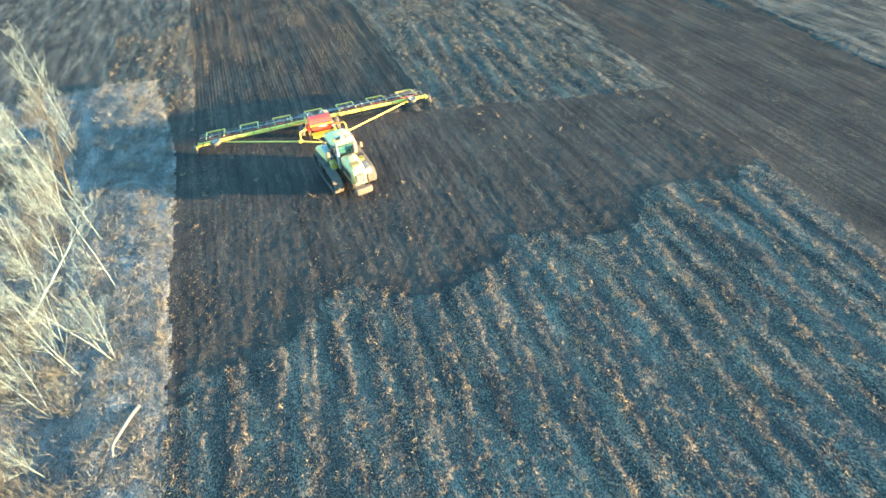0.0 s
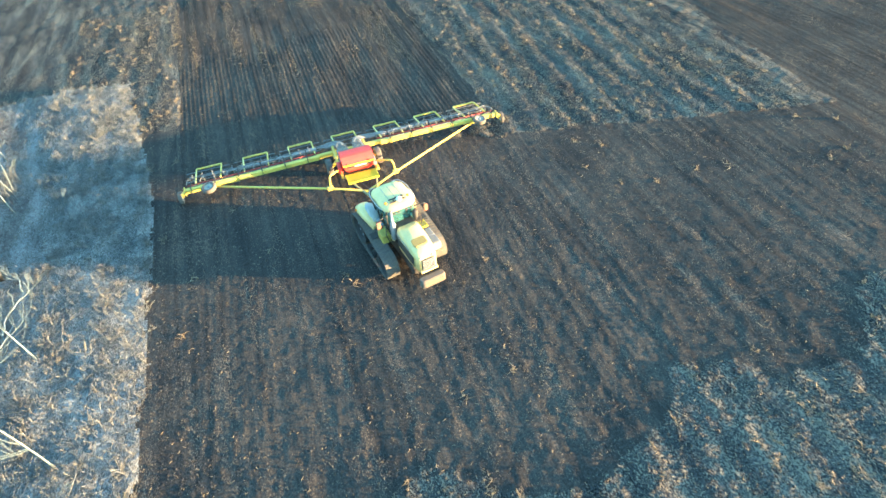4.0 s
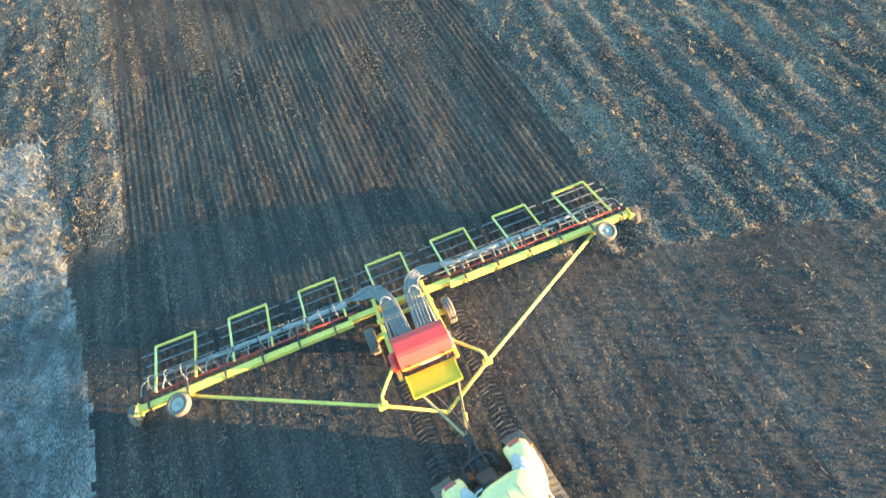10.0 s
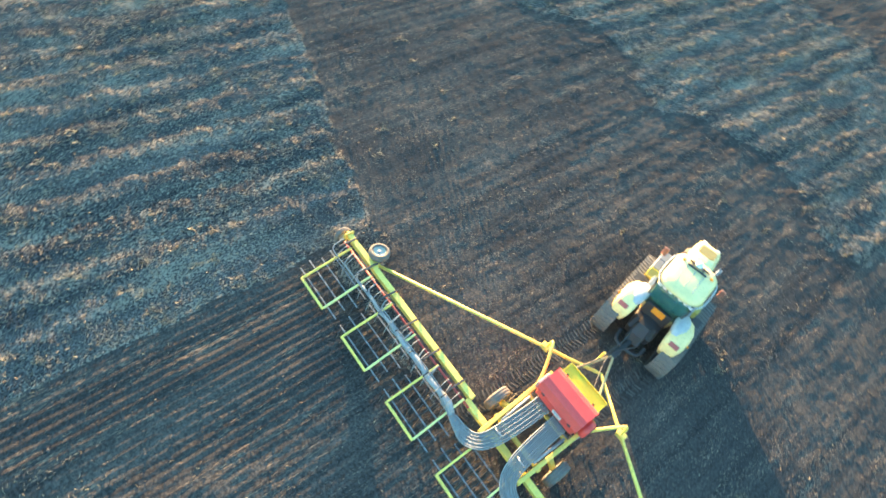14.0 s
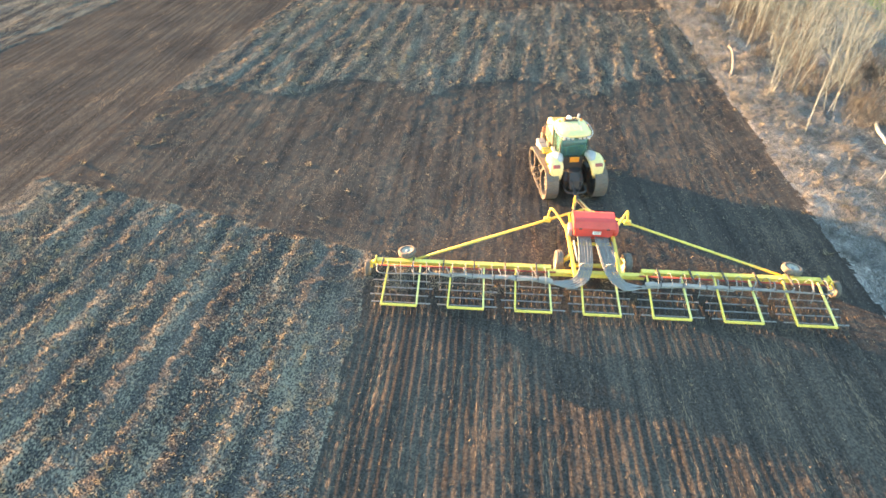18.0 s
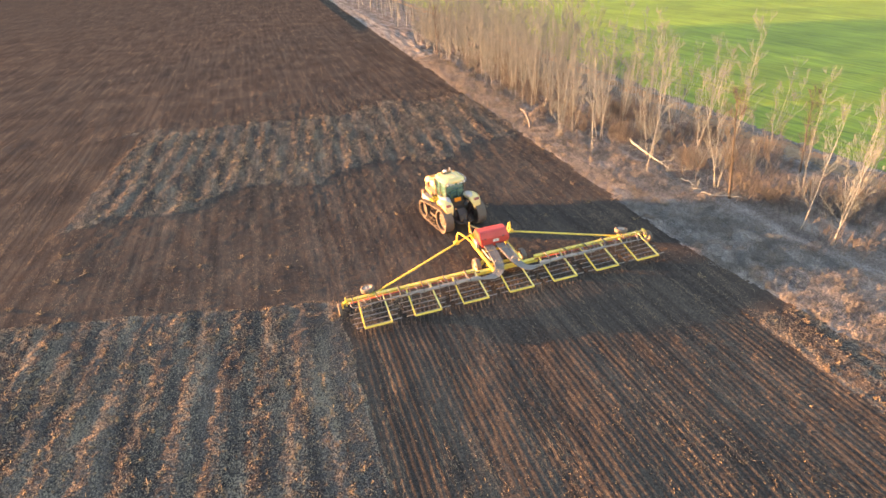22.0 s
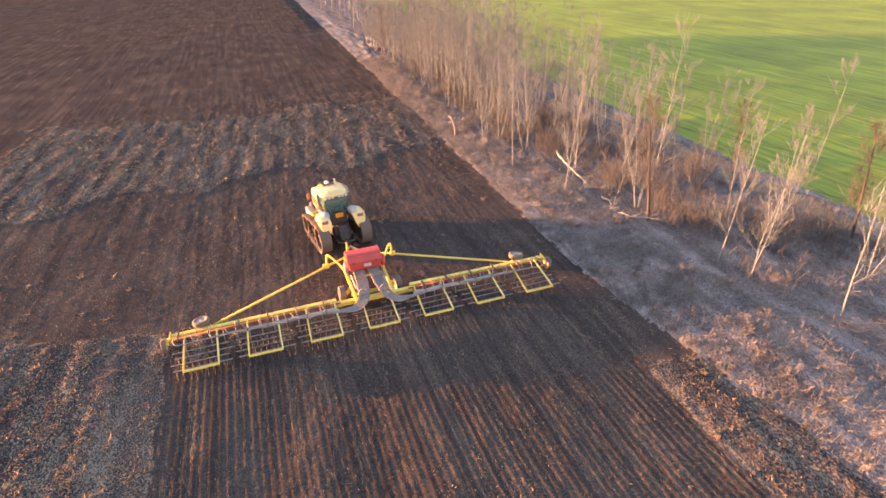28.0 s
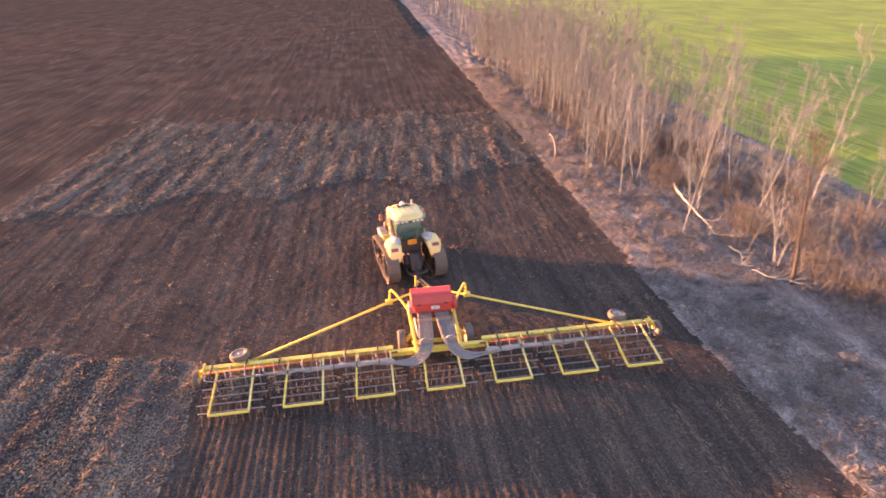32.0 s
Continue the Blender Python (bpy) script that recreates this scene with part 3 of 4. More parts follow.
# two wings, each a square beam with a seam of flanges
for s in (-1, 1):
    wing = part("wing_beam", beam(bmesh.new(), (s * 1.75, BEAM_Y - 0.02, BEAM_Z), (s * 8.75, BEAM_Y, BEAM_Z - 0.04), 0.20, 0.22, 0.02), lime, drill, "long lime-yellow square beam")
    for k in range(6):
        bm = bmesh.new()
        x = s * (2.35 + k * 1.22)
        beam(bm, (x, BEAM_Y + 0.10, BEAM_Z + 0.135), (x, BEAM_Y - 0.62, BEAM_Z + 0.16), 0.06, 0.05, 0.008)
        beam(bm, (x, BEAM_Y + 0.145, BEAM_Z - 0.16), (x, BEAM_Y + 0.145, BEAM_Z + 0.15), 0.06, 0.03)
        part("clamp", bm, dark_steel, wing, "dark iron clamp")
    part("end_plate", box(bmesh.new(), (s * 8.78, BEAM_Y, BEAM_Z - 0.03), (0.04, 0.34, 0.34), 0.01), lime, wing)
    # the red tube that carries the outlets
    part("manifold_tube", tube(bmesh.new(), [(s * 1.6, -0.16, 0.80), (s * 8.6, -0.14, 0.76)], 0.036, 10), dull_red, drill, "thin dull red tube behind the beam", True)
    # end wheel on its bracket
    bm = bmesh.new()
    beam(bm, (s * 8.8, BEAM_Y, BEAM_Z - 0.05), (s * 8.98, BEAM_Y + 0.05, 0.5), 0.16, 0.12, 0.02)
    beam(bm, (s * 8.98, BEAM_Y + 0.08, 0.62), (s * 8.98, 0.12, 0.34), 0.1, 0.1, 0.01)
    part("wheel_bracket", bm, lime, drill)
    wheel(drill, (s * 9.12, 0.12, 0.34), (s, 0, 0), 0.34, 0.2)
    # transport wheel folded flat in front of the beam
    part("axle_arm", tube(bmesh.new(), [(s * 7.55, BEAM_Y + 0.1, BEAM_Z), (s * 7.55, 0.58, 0.78)], 0.06, 8), lime, drill)
    wheel(drill, (s * 7.55, 0.60, 0.86), (s * 0.1, 0.12, 1), 0.37, 0.24, hub_mat=grey_plastic)
    # long stay from the wing to the drawbar
    part("stay_tube", tube(bmesh.new(), [(s * 7.3, BEAM_Y + 0.16, 0.66), (s * 1.75, 3.22, 0.82), (0.0, 4.18, 0.80)], 0.055, 10), lime, drill, "long lime-yellow stay tube", True)
    part("stay_lug", box(bmesh.new(), (s * 7.3, BEAM_Y + 0.16, 0.68), (0.26, 0.14, 0.2), 0.02), lime, drill)
    part("stay_lug", box(bmesh.new(), (s * 1.72, 3.24, 0.84), (0.3, 0.2, 0.2), 0.03), lime, drill)
    # bent tube between rail and stay
    part("bent_bracket", tube(bmesh.new(), bent([(s * 0.92, 2.05, 0.95), (s * 1.12, 2.45, 1.20), (s * 1.50, 3.02, 1.48), (s * 1.64, 3.2, 1.42), (s * 1.70, 3.24, 0.86)], 5), 0.05, 8), lime, drill, "", True)
    # cart rails and drawbar
    bm = bmesh.new()
    beam(bm, (s * 0.86, -0.35, 0.80), (s * 0.94, 2.75, 0.92), 0.13, 0.16, 0.015)
    part("side_rail", bm, lime, drill, "lime-yellow side rail")
    part("drawbar", beam(bmesh.new(), (s * 0.84, 2.7, 0.90), (-0.22, 5.12, 0.74), 0.075, 0.09, 0.012), worn_lime, drill, "worn drawbar arm")
    part("lift_cylinder", tube(bmesh.new(), [(s * 0.72, 0.35, 1.0), (s * 0.76, 1.55, 1.05)], 0.045, 10), steel, drill, "chrome and grey lift cylinder", True)
    part("axle_bracket", beam(bmesh.new(), (s * 0.92, 0.95, 0.72), (s * 1.20, 0.92, 0.48), 0.16, 0.14, 0.02), lime, drill)
    wheel(drill, (s * 1.36, 0.92, 0.46), (s, 0, 0), 0.46, 0.32)

bm = bmesh.new()
beam(bm, (-1.85, -0.02, 0.66), (1.85, -0.02, 0.66), 0.2, 0.2, 0.02)
beam(bm, (-1.0, 0.45, 0.70), (1.0, 0.45, 0.70), 0.12, 0.12, 0.01)
beam(bm, (-0.95, 1.65, 0.84), (0.95, 1.65, 0.84), 0.1, 0.1, 0.01)
part("cross_beam", bm, lime, drill, "lime-yellow cross beam of the cart")
part("hitch_plate", box(bmesh.new(), (-0.22, 5.2, 0.74), (0.22, 0.42, 0.14), 0.03), dark_steel, drill, "dark iron hitch eye")
part("parking_jack", tube(bmesh.new(), [(-0.42, 4.55, 0.55), (-0.42, 4.55, 1.25)], 0.045, 8), lime, drill)

# ribbed step in front of the hopper
plat = part("step_deck", box(bmesh.new(), (0, 3.10, 0.985), (1.56, 0.72, 0.03), 0.006), amber, drill, "ribbed amber-yellow step deck")
rib = bmesh.new()
box(rib, (0, 0, 0), (0.035, 0.70, 0.03))
rib_mesh = bpy.data.meshes.new("slat")
rib.to_mesh(rib_mesh)
rib.free()
for k in range(19):
    share("slat", rib_mesh, amber, plat).matrix_basis = pose(-0.74 + k * 0.0822, 3.10, 1.016)
for s in (-1, 1):
    part("deck_edge", box(bmesh.new(), (s * 0.79, 3.10, 1.01), (0.03, 0.74, 0.09), 0.005), amber, plat)
part("deck_edge", box(bmesh.new(), (0, 3.48, 1.0), (1.58, 0.03, 0.1), 0.005), amber, plat)

# hopper: red box with a sloping lid and a narrow dark slot in front
body = part("hopper", loft(bmesh.new(), [rounded(0, 2.18, 1.10, 0.55, 0.92, 0.05), rounded(0, 2.18, 1.56, 0.98, 1.22, 0.07), rounded(0, 2.18, 1.60, 1.02, 1.55, 0.07)]), red, drill, "bright red seed hopper")
lid = bmesh.new()
prof = [(1.66, 1.55), (1.66, 1.62), (1.79, 1.86), (1.87, 1.92), (1.99, 1.94), (2.36, 1.94), (2.48, 1.90), (2.60, 1.77), (2.69, 1.62), (2.71, 1.55)]
loft(lid, [[(x, yy, zz) for yy, zz in prof] for x in (-0.83, 0.83)])
part("lid", lid, red, body, "red rounded hopper lid")
part("lid_lip", box(bmesh.new(), (0, 2.725, 1.53), (1.64, 0.03, 0.07), 0.008), amber, body, "orange lip of the lid")
part("slot", box(bmesh.new(), (0, 2.695, 1.40), (1.2, 0.03, 0.12), 0.01), dark_steel, body, "dark slot under the lid")
part("viewing_window", box(bmesh.new(), (-0.08, 2.712, 1.41), (0.62, 0.02, 0.07), 0.006), white, body, "pale window strip in the slot")
for s in (-0.55, 0.55):
    part("hinge", box(bmesh.new(), (s, 1.66, 1.60), (0.12, 0.05, 0.06), 0.01), dark_steel, body)
    part("latch", box(bmesh.new(), (s, 2.73, 1.60), (0.07, 0.03, 0.1), 0.01), dark_steel, body)
part("sign_plate", box(bmesh.new(), (0.12, 1.655, 1.42), (0.34, 0.012, 0.16), 0.004), white, body, "small white plate")
for k in range(3):
    part("sign_bar", box(bmesh.new(), (0.12, 1.647, 1.47 - k * 0.045), (0.26 - 0.05 * k, 0.006, 0.018)), grey_plastic, body)
fan = part("fan_housing", lathe(bmesh.new(), [(0, -0.12), (0.26, -0.12), (0.31, -0.06), (0.31, 0.06), (0.26, 0.12), (0, 0.12)], Matrix.Translation((0.95, 2.25, 1.22)) @ Vector((1, 0, 0)).to_track_quat("Z", "Y").to_matrix().to_4x4(), 20), red, drill, "round red fan housing", True)
part("fan_grille", lathe(bmesh.new(), [(0.1, 0.125), (0.2, 0.125), (0.2, 0.14), (0.1, 0.14), (0.1, 0.125)], Matrix.Translation((0.95, 2.25, 1.22)) @ Vector((1, 0, 0)).to_track_quat("Z", "Y").to_matrix().to_4x4(), 20), dark_steel, fan)
part("gearbox", box(bmesh.new(), (-0.88, 2.2, 1.15), (0.16, 0.5, 0.36), 0.03), grey_plastic, drill, "grey drive box beside the hopper")
part("pipe", tube(bmesh.new(), bent([(0.95, 2.25, 0.92), (0.9, 1.9, 0.72), (0.55, 1.7, 0.80), (0.3, 1.9, 0.95)], 5), 0.07, 8), steel, drill, "steel air pipe", True)
for s in (-1, 1):
    part("hose_rack", tube(bmesh.new(), bent([(s * 0.62, 0.1, 0.78), (s * 0.66, 0.02, 1.12), (s * 0.5, -0.05, 1.24), (s * 0.34, 0.02, 1.12), (s * 0.30, 0.1, 0.78)], 4), 0.018, 6), steel, drill, "thin steel hoop over the hoses", True)

# seed hoses: a flat ribbon from the hopper back to the beam, then along each wing, one leaving after another
for s in (-1, 1):
    for k in range(10):
        off = (k - 4.5) * 0.056
        out = 2.3 + k * 0.69
        lane_y, lane_z = -0.50 - 0.036 * (k % 5), 0.75 + 0.05 * (k // 5)
        w = random.uniform(-0.02, 0.02)
        pts = [(s * 0.35 + off, 1.74, 1.16 + w), (s * 0.37 + off, 1.05, 1.10 + w), (s * 0.42 + off, 0.35, 1.05 + w), (s * 0.49 + off * 0.95, -0.18, 0.99 + w), (s * 0.68 + off * 0.75, -0.57 + s * off * 0.5, 0.87 + w), (s * 1.10 + off * 0.3, -0.75 + s * off * 0.8, 0.74 + w), (s * 1.95, lane_y - 0.10, lane_z - 0.02)]
        step = 1.0
        p = 2.6
        while p < out:
            pts.append((s * p, lane_y + random.uniform(-0.03, 0.03), lane_z + random.uniform(-0.03, 0.02)))
            p += step
        pts += [(s * out, lane_y, lane_z), (s * (out + 0.12), -0.28, 0.88), (s * (out + 0.15), -0.16, 0.82)]
        part("seed_hose", tube(bmesh.new(), bent(pts, 5), 0.021 + 0.004 * random.random(), 6), hose_mat, drill, "grey corrugated seed hose" if k == 0 else "", True)
    # woven sleeve round the bundle, thinner with every hose that leaves
    path = [(s * (1.75 + 0.28 * i), -0.585 + 0.03 * math.sin(i * 1.3 + s) + (0.0 if i else -0.06), 0.78 + 0.02 * math.sin(i * 2.1)) for i in range(19)]
    sleeve = bmesh.new()
    rings = []
    for i, (px, py, pz) in enumerate(path):
        r = (0.115 - 0.004 * i) * (1 + 0.13 * math.sin(i * 1.9 + s))
        rings.append([(px, py + r * math.cos(a), pz + r * 0.75 * math.sin(a)) for a in [math.tau * q / 10 for q in range(10)]])
    loft(sleeve, rings)
    part("hose_sleeve", sleeve, sleeve_mat, drill, "pale woven sleeve round the hose bundle", True)
    for i in range(2, 18, 3):
        px, py, pz = path[i]
        part("sleeve_tie", lathe(bmesh.new(), [(0.128 - 0.004 * i, -0.02), (0.138 - 0.004 * i, 0), (0.128 - 0.004 * i, 0.02)], Matrix.Translation((px, py, pz)) @ Vector((1, 0, 0)).to_track_quat("Z", "Y").to_matrix().to_4x4(), 10), dark_steel, drill)
    for k in range(13):
        x = s * (2.1 + k * 0.51)
        part("outlet_hose", tube(bmesh.new(), bent([(x, -0.14, 0.82), (x + 0.03, -0.24, 1.10), (x + 0.06, -0.50, 1.12), (x + 0.08, -0.76, 0.86), (x + 0.08, -0.86, 0.45)], 4), 0.012, 6), hose_mat, drill, "thin arched outlet hose" if k == 0 else "", True)

# seven harrow sections: a yellow hoop, grey bars and bent tines
tine_bm = tube(bmesh.new(), bent([(0, 0, 0.0), (0, -0.10, -0.02), (0, -0.17, -0.12), (0, -0.15, -0.24), (0, -0.24, -0.37)], 3), 0.013, 5)
tine_mesh = bpy.data.meshes.new("tine")
tine_bm.to_mesh(tine_mesh)
tine_bm.free()
bar_bm = box(bmesh.new(), (0, 0, 0), (2.26, 0.042, 0.042), 0.008)
bar_mesh = bpy.data.meshes.new("harrow_bar")
bar_bm.to_mesh(bar_mesh)
bar_bm.free()
for k in range(-3, 4):
    cx = k * PITCH
    bm = bmesh.new()
    beam(bm, (cx - 0.69, -2.0, 0.44), (cx + 0.69, -2.0, 0.44), 0.075, 0.075, 0.01)
    beam(bm, (cx - 0.67, -1.97, 0.44), (cx - 0.64, -0.12, 0.84), 0.065, 0.075, 0.01)
    hoop = part("harrow_hoop", bm, lime, drill, "lime-yellow hoop over a harrow section")
    part("hoop_arm", beam(bmesh.new(), (cx + 0.67, -1.97, 0.44), (cx + 0.64, -0.12, 0.84), 0.065, 0.075, 0.01), pale_lime, hoop, "bleached pale lime arm")
    for x in (-0.66, 0.66):
        part("hanger", beam(bmesh.new(), (cx + x, -1.96, 0.44), (cx + x, -1.80, 0.36), 0.04, 0.04), dark_steel, hoop)
        part("hanger", beam(bmesh.new(), (cx + x, -0.95, 0.66), (cx + x, -0.90, 0.40), 0.04, 0.04), dark_steel, hoop)
    for r in range(4):
        yy = -0.62 - r * 0.40
        share("harrow_bar", bar_mesh, dark_bar, hoop).matrix_basis = pose(cx + (0.06 if r % 2 else -0.06), yy, 0.385)
        for j in range(10):
            share("tine", tine_mesh, dark_steel, hoop).matrix_basis = pose(cx - 1.02 + j * 0.225 + (0.11 if r % 2 else 0), yy, 0.37, random.uniform(-5, 5), random.uniform(-4, 4), 0)
    for j in range(6):
        part("tie_rod", beam(bmesh.new(), (cx - 1.0 + j * 0.4, -0.55, 0.425), (cx - 1.0 + j * 0.4, -1.86, 0.425), 0.014, 0.014), dark_steel, hoop)

# ---- the tractor ----
tractor = thing("tracked_tractor", (-0.528, 7.986, 0), "cream and lime tracked tractor with dusty rubber tracks on soil", "tractor", turn=9.0)
REAR, FRONT = (-1.50, 0.80, 0.74), (1.08, 0.62, 0.56)  # y, z, radius of the two belt wheels


def belt_line(extra):
    """The belt's loop as points in the y-z plane, with the way out of the loop."""
    (y0, z0, r0), (y1, z1, r1) = REAR, FRONT
    r0, r1 = r0 + extra, r1 + extra
    d = math.hypot(y1 - y0, z1 - z0)
    base, lean = math.atan2(z1 - z0, y1 - y0), math.asin((r0 - r1) / d)
    top, low = base + math.pi / 2 - lean, base - math.pi / 2 + lean
    pts = []
    for i in range(13):
        a = top + (low + math.tau - top) * i / 12
        pts.append((y0 + r0 * math.cos(a), z0 + r0 * math.sin(a), a))
    for i in range(11):
        a = low + (top - low) * i / 10
        pts.append((y1 + r1 * math.cos(a), z1 + r1 * math.sin(a), a))
    return pts


def y_wheel(name, parent, x, spec, width, mat, label=""):
    y, z, r = spec
    m = Matrix.Translation((x, y, z)) @ Vector((1, 0, 0)).to_track_quat("Z", "Y").to_matrix().to_4x4()
    w = width / 2
    return part(name, lathe(bmesh.new(), [(0, -w * 0.4), (r * 0.3, -w * 0.5), (r * 0.42, -w * 0.3), (r * 0.78, -w * 0.3), (r * 0.84, -w), (r, -w), (r, w), (r * 0.84, w), (r * 0.78, w * 0.3), (r * 0.42, w * 0.3), (r * 0.3, w * 0.5), (0, w * 0.4)], m, 28), mat, parent, label)


lug_bm = box(bmesh.new(), (0, 0, 0), (0.29, 0.07, 0.024), 0.006)
lug_mesh = bpy.data.meshes.new("lug")
lug_bm.to_mesh(lug_mesh)
lug_bm.free()
for s in (-1, 1):
    X, W = s * 1.17, 0.60
    outer, inner = belt_line(0.045), belt_line(0.0)
    bm = bmesh.new()
    loft(bm, [[(X - W / 2, y, z) for y, z, _ in outer], [(X + W / 2, y, z) for y, z, _ in outer]], False)
    loft(bm, [[(X + W / 2, y, z) for y, z, _ in inner], [(X - W / 2, y, z) for y, z, _ in inner]], False)
    bm.verts.ensure_lookup_table()
    n = len(outer)
    for k in range(n):
        j = (k + 1) % n
        bm.faces.new([bm.verts[i] for i in (k, j, 3 * n + j, 3 * n + k)])
        bm.faces.new([bm.verts[i] for i in (n + j, n + k, 2 * n + k, 2 * n + j)])
    track = part("track", bm, rubber, tractor, "dusty black rubber track belt")
    # lugs at even steps round the loop
    loop = belt_line(0.052)
    loop.append(loop[0])
    run = 0.0
    for (ya, za, aa), (yb, zb, ab) in zip(loop, loop[1:]):
        seg = math.hypot(yb - ya, zb - za)
        while run < seg:
            t = run / seg
            way = math.atan2(zb - za, yb - ya)
            for side in (-1, 1):
                share("lug", lug_mesh, rubber, track).matrix_basis = pose(X + side * 0.155, ya + (yb - ya) * t, za + (zb - za) * t) @ pose(0, 0, 0, math.degrees(way)) @ pose(0, 0, 0, 0, 0, side * s * 14)
            run += 0.17
        run -= seg
    y_wheel("drive_wheel", track, X, REAR, 0.5, dark_steel, "dusty dark drive wheel")
    for k in range(8):
        a = k * math.tau / 8
        part("spoke_bolt", box(bmesh.new(), (X + s * 0.10, REAR[0] + 0.4 * math.cos(a), REAR[1] + 0.4 * math.sin(a)), (0.06, 0.07, 0.07), 0.01), steel, track)
    y_wheel("idler_wheel", track, X, FRONT, 0.5, dark_steel)
    for k in range(3):
        y_wheel("roller", track, X, (-0.62 + 0.52 * k, 0.29, 0.21), 0.48, dark_steel)
    part("undercarriage_beam", box(bmesh.new(), (X - s * 0.05, -0.15, 0.55), (0.24, 2.1, 0.22), 0.04), dark_steel, track)

part("chassis", loft(bmesh.new(), [rounded(0, 0.3, 0.9, 3.8, 0.55, 0.1), rounded(0, 0.3, 1.0, 3.9, 0.9, 0.1), rounded(0, 0.4, 0.9, 3.5, 1.25, 0.1)]), dark_steel, tractor, "dark iron chassis")
# bonnet, narrow and rounded, falling slightly to the front
sect = []
for y, w, zt in ((0.98, 1.00, 2.34), (1.3, 1.02, 2.33), (1.9, 1.00, 2.27), (2.45, 0.94, 2.19), (2.68, 0.86, 2.10), (2.78, 0.72, 1.95)):
    h = w / 2
    sect.append([(-h, y, 1.2), (-h, y, zt - 0.22), (-h * 0.93, y, zt - 0.08), (-h * 0.7, y, zt), (h * 0.7, y, zt), (h * 0.93, y, zt - 0.08), (h, y, zt - 0.22), (h, y, 1.2)])
hood = part("bonnet", loft(bmesh.new(), sect), cream, tractor, "cream narrow engine bonnet", True)
part("bonnet_vent", loft(bmesh.new(), [rounded(0, 2.10, 0.66, 0.50, 2.22, 0.12), rounded(0, 2.10, 0.62, 0.46, 2.275, 0.12)]), paint("tan_vent", (0.52, 0.33, 0.10), 0.6), hood, "tan screened vent on the bonnet")
grille = part("grille", box(bmesh.new(), (0, 2.80, 1.58), (0.58, 0.06, 0.62), 0.03), dark_steel, hood, "dark front grille")
for k in range(6):
    part("grille_slat", box(bmesh.new(), (0, 2.84, 1.36 + k * 0.09), (0.54, 0.02, 0.03)), grey_plastic, grille)
for s in (-1, 1):
    part("headlight", box(bmesh.new(), (s * 0.28, 2.80, 1.98), (0.16, 0.05, 0.10), 0.02), white, hood, "clear headlight")
    part("side_screen", box(bmesh.new(), (s * 0.505, 1.7, 1.62), (0.03, 1.5, 0.5), 0.01), dark_steel, hood, "dark perforated side screen")
    part("stripe", box(bmesh.new(), (s * 0.512, 1.5, 2.0), (0.014, 1.2, 0.10), 0.004), grey_plastic, hood)
part("front_weight", loft(bmesh.new(), [rounded(0, 3.04, 1.08, 0.26, 0.60, 0.12), rounded(0, 3.06, 1.14, 0.40, 0.70, 0.16), rounded(0, 3.06, 1.14, 0.40, 0.94, 0.16), rounded(0, 3.04, 1.08, 0.26, 1.04, 0.12)]), ballast, tractor, "dusty grey-brown front ballast block")
part("cowl", box(bmesh.new(), (0, 0.76, 1.84), (0.92, 0.62, 0.86), 0.08), dark_steel, tractor, "black cowl before the windscreen")

# cab
cab = part("cab", loft(bmesh.new(), [rounded(0, -0.25, 1.10, 1.45, 1.15, 0.12), rounded(0, -0.25, 1.20, 1.48, 1.62, 0.14)]), cream, tractor, "cream cab base")
part("cab_glass", loft(bmesh.new(), [rounded(0, -0.24, 1.20, 1.46, 1.62, 0.14), rounded(0, -0.20, 1.34, 1.54, 2.45, 0.16), rounded(0, -0.22, 1.28, 1.46, 2.92, 0.16)]), glass, cab, "teal tinted cab windows", True)
for sx in (-1, 1):
    for b, t in (((0.60, 0.44), (0.65, 0.50)), ((0.60, -0.92), (0.64, -0.94)), ((0.66, -0.25), (0.70, -0.25))):
        part("pillar", tube(bmesh.new(), [(sx * b[0], b[1], 1.62), (sx * (b[0] + 0.08), b[1] + 0.03 * (1 if b[1] > 0 else -1), 2.45), (sx * t[0], t[1], 2.94)], 0.035, 6), dark_steel, cab)
part("seat", box(bmesh.new(), (0, -0.45, 2.05), (0.5, 0.5, 0.5), 0.1), dark_steel, cab, "dark driver seat seen through the glass")
part("steering_column", tube(bmesh.new(), [(0, 0.25, 1.8), (0, 0.1, 2.25)], 0.05, 8), dark_steel, cab)
roof = part("roof", loft(bmesh.new(), [rounded(0, -0.26, 1.34, 1.64, 2.900, 0.30), rounded(0, -0.26, 1.53, 1.84, 2.960, 0.46), rounded(0, -0.26, 1.53, 1.84, 3.010, 0.46), rounded(0, -0.26, 1.36, 1.64, 3.110, 0.44), rounded(0, -0.26, 0.9, 1.1, 3.150, 0.3)]), cream, cab, "cream rounded cab roof", True)
for k in range(3):
    part("roof_seam", box(bmesh.new(), (-0.30 + 0.3 * k, -0.4, 3.155), (0.018, 0.9, 0.012)), grey_plastic, cab)
part("antenna_bar", beam(bmesh.new(), (-0.36, 0.30, 3.180), (0.36, 0.30, 3.180), 0.05, 0.05, 0.01), dark_steel, cab, "dark antenna bar")
part("antenna_bar", beam(bmesh.new(), (-0.34, 0.10, 3.180), (0.34, 0.10, 3.180), 0.045, 0.05, 0.01), dark_steel, cab)
for x in (-0.22, 0.16):
    part("antenna_strut", beam(bmesh.new(), (x, 0.08, 3.185), (x, 0.36, 3.185), 0.04, 0.03, 0.006), dark_steel, cab)
part("receiver_dome", lathe(bmesh.new(), [(0, 0.14), (0.06, 0.13), (0.115, 0.09), (0.135, 0.03), (0.13, 0.0), (0, 0.0)], Matrix.Translation((-0.05, 0.30, 3.200)), 16), white, cab, "white receiver dome", True)
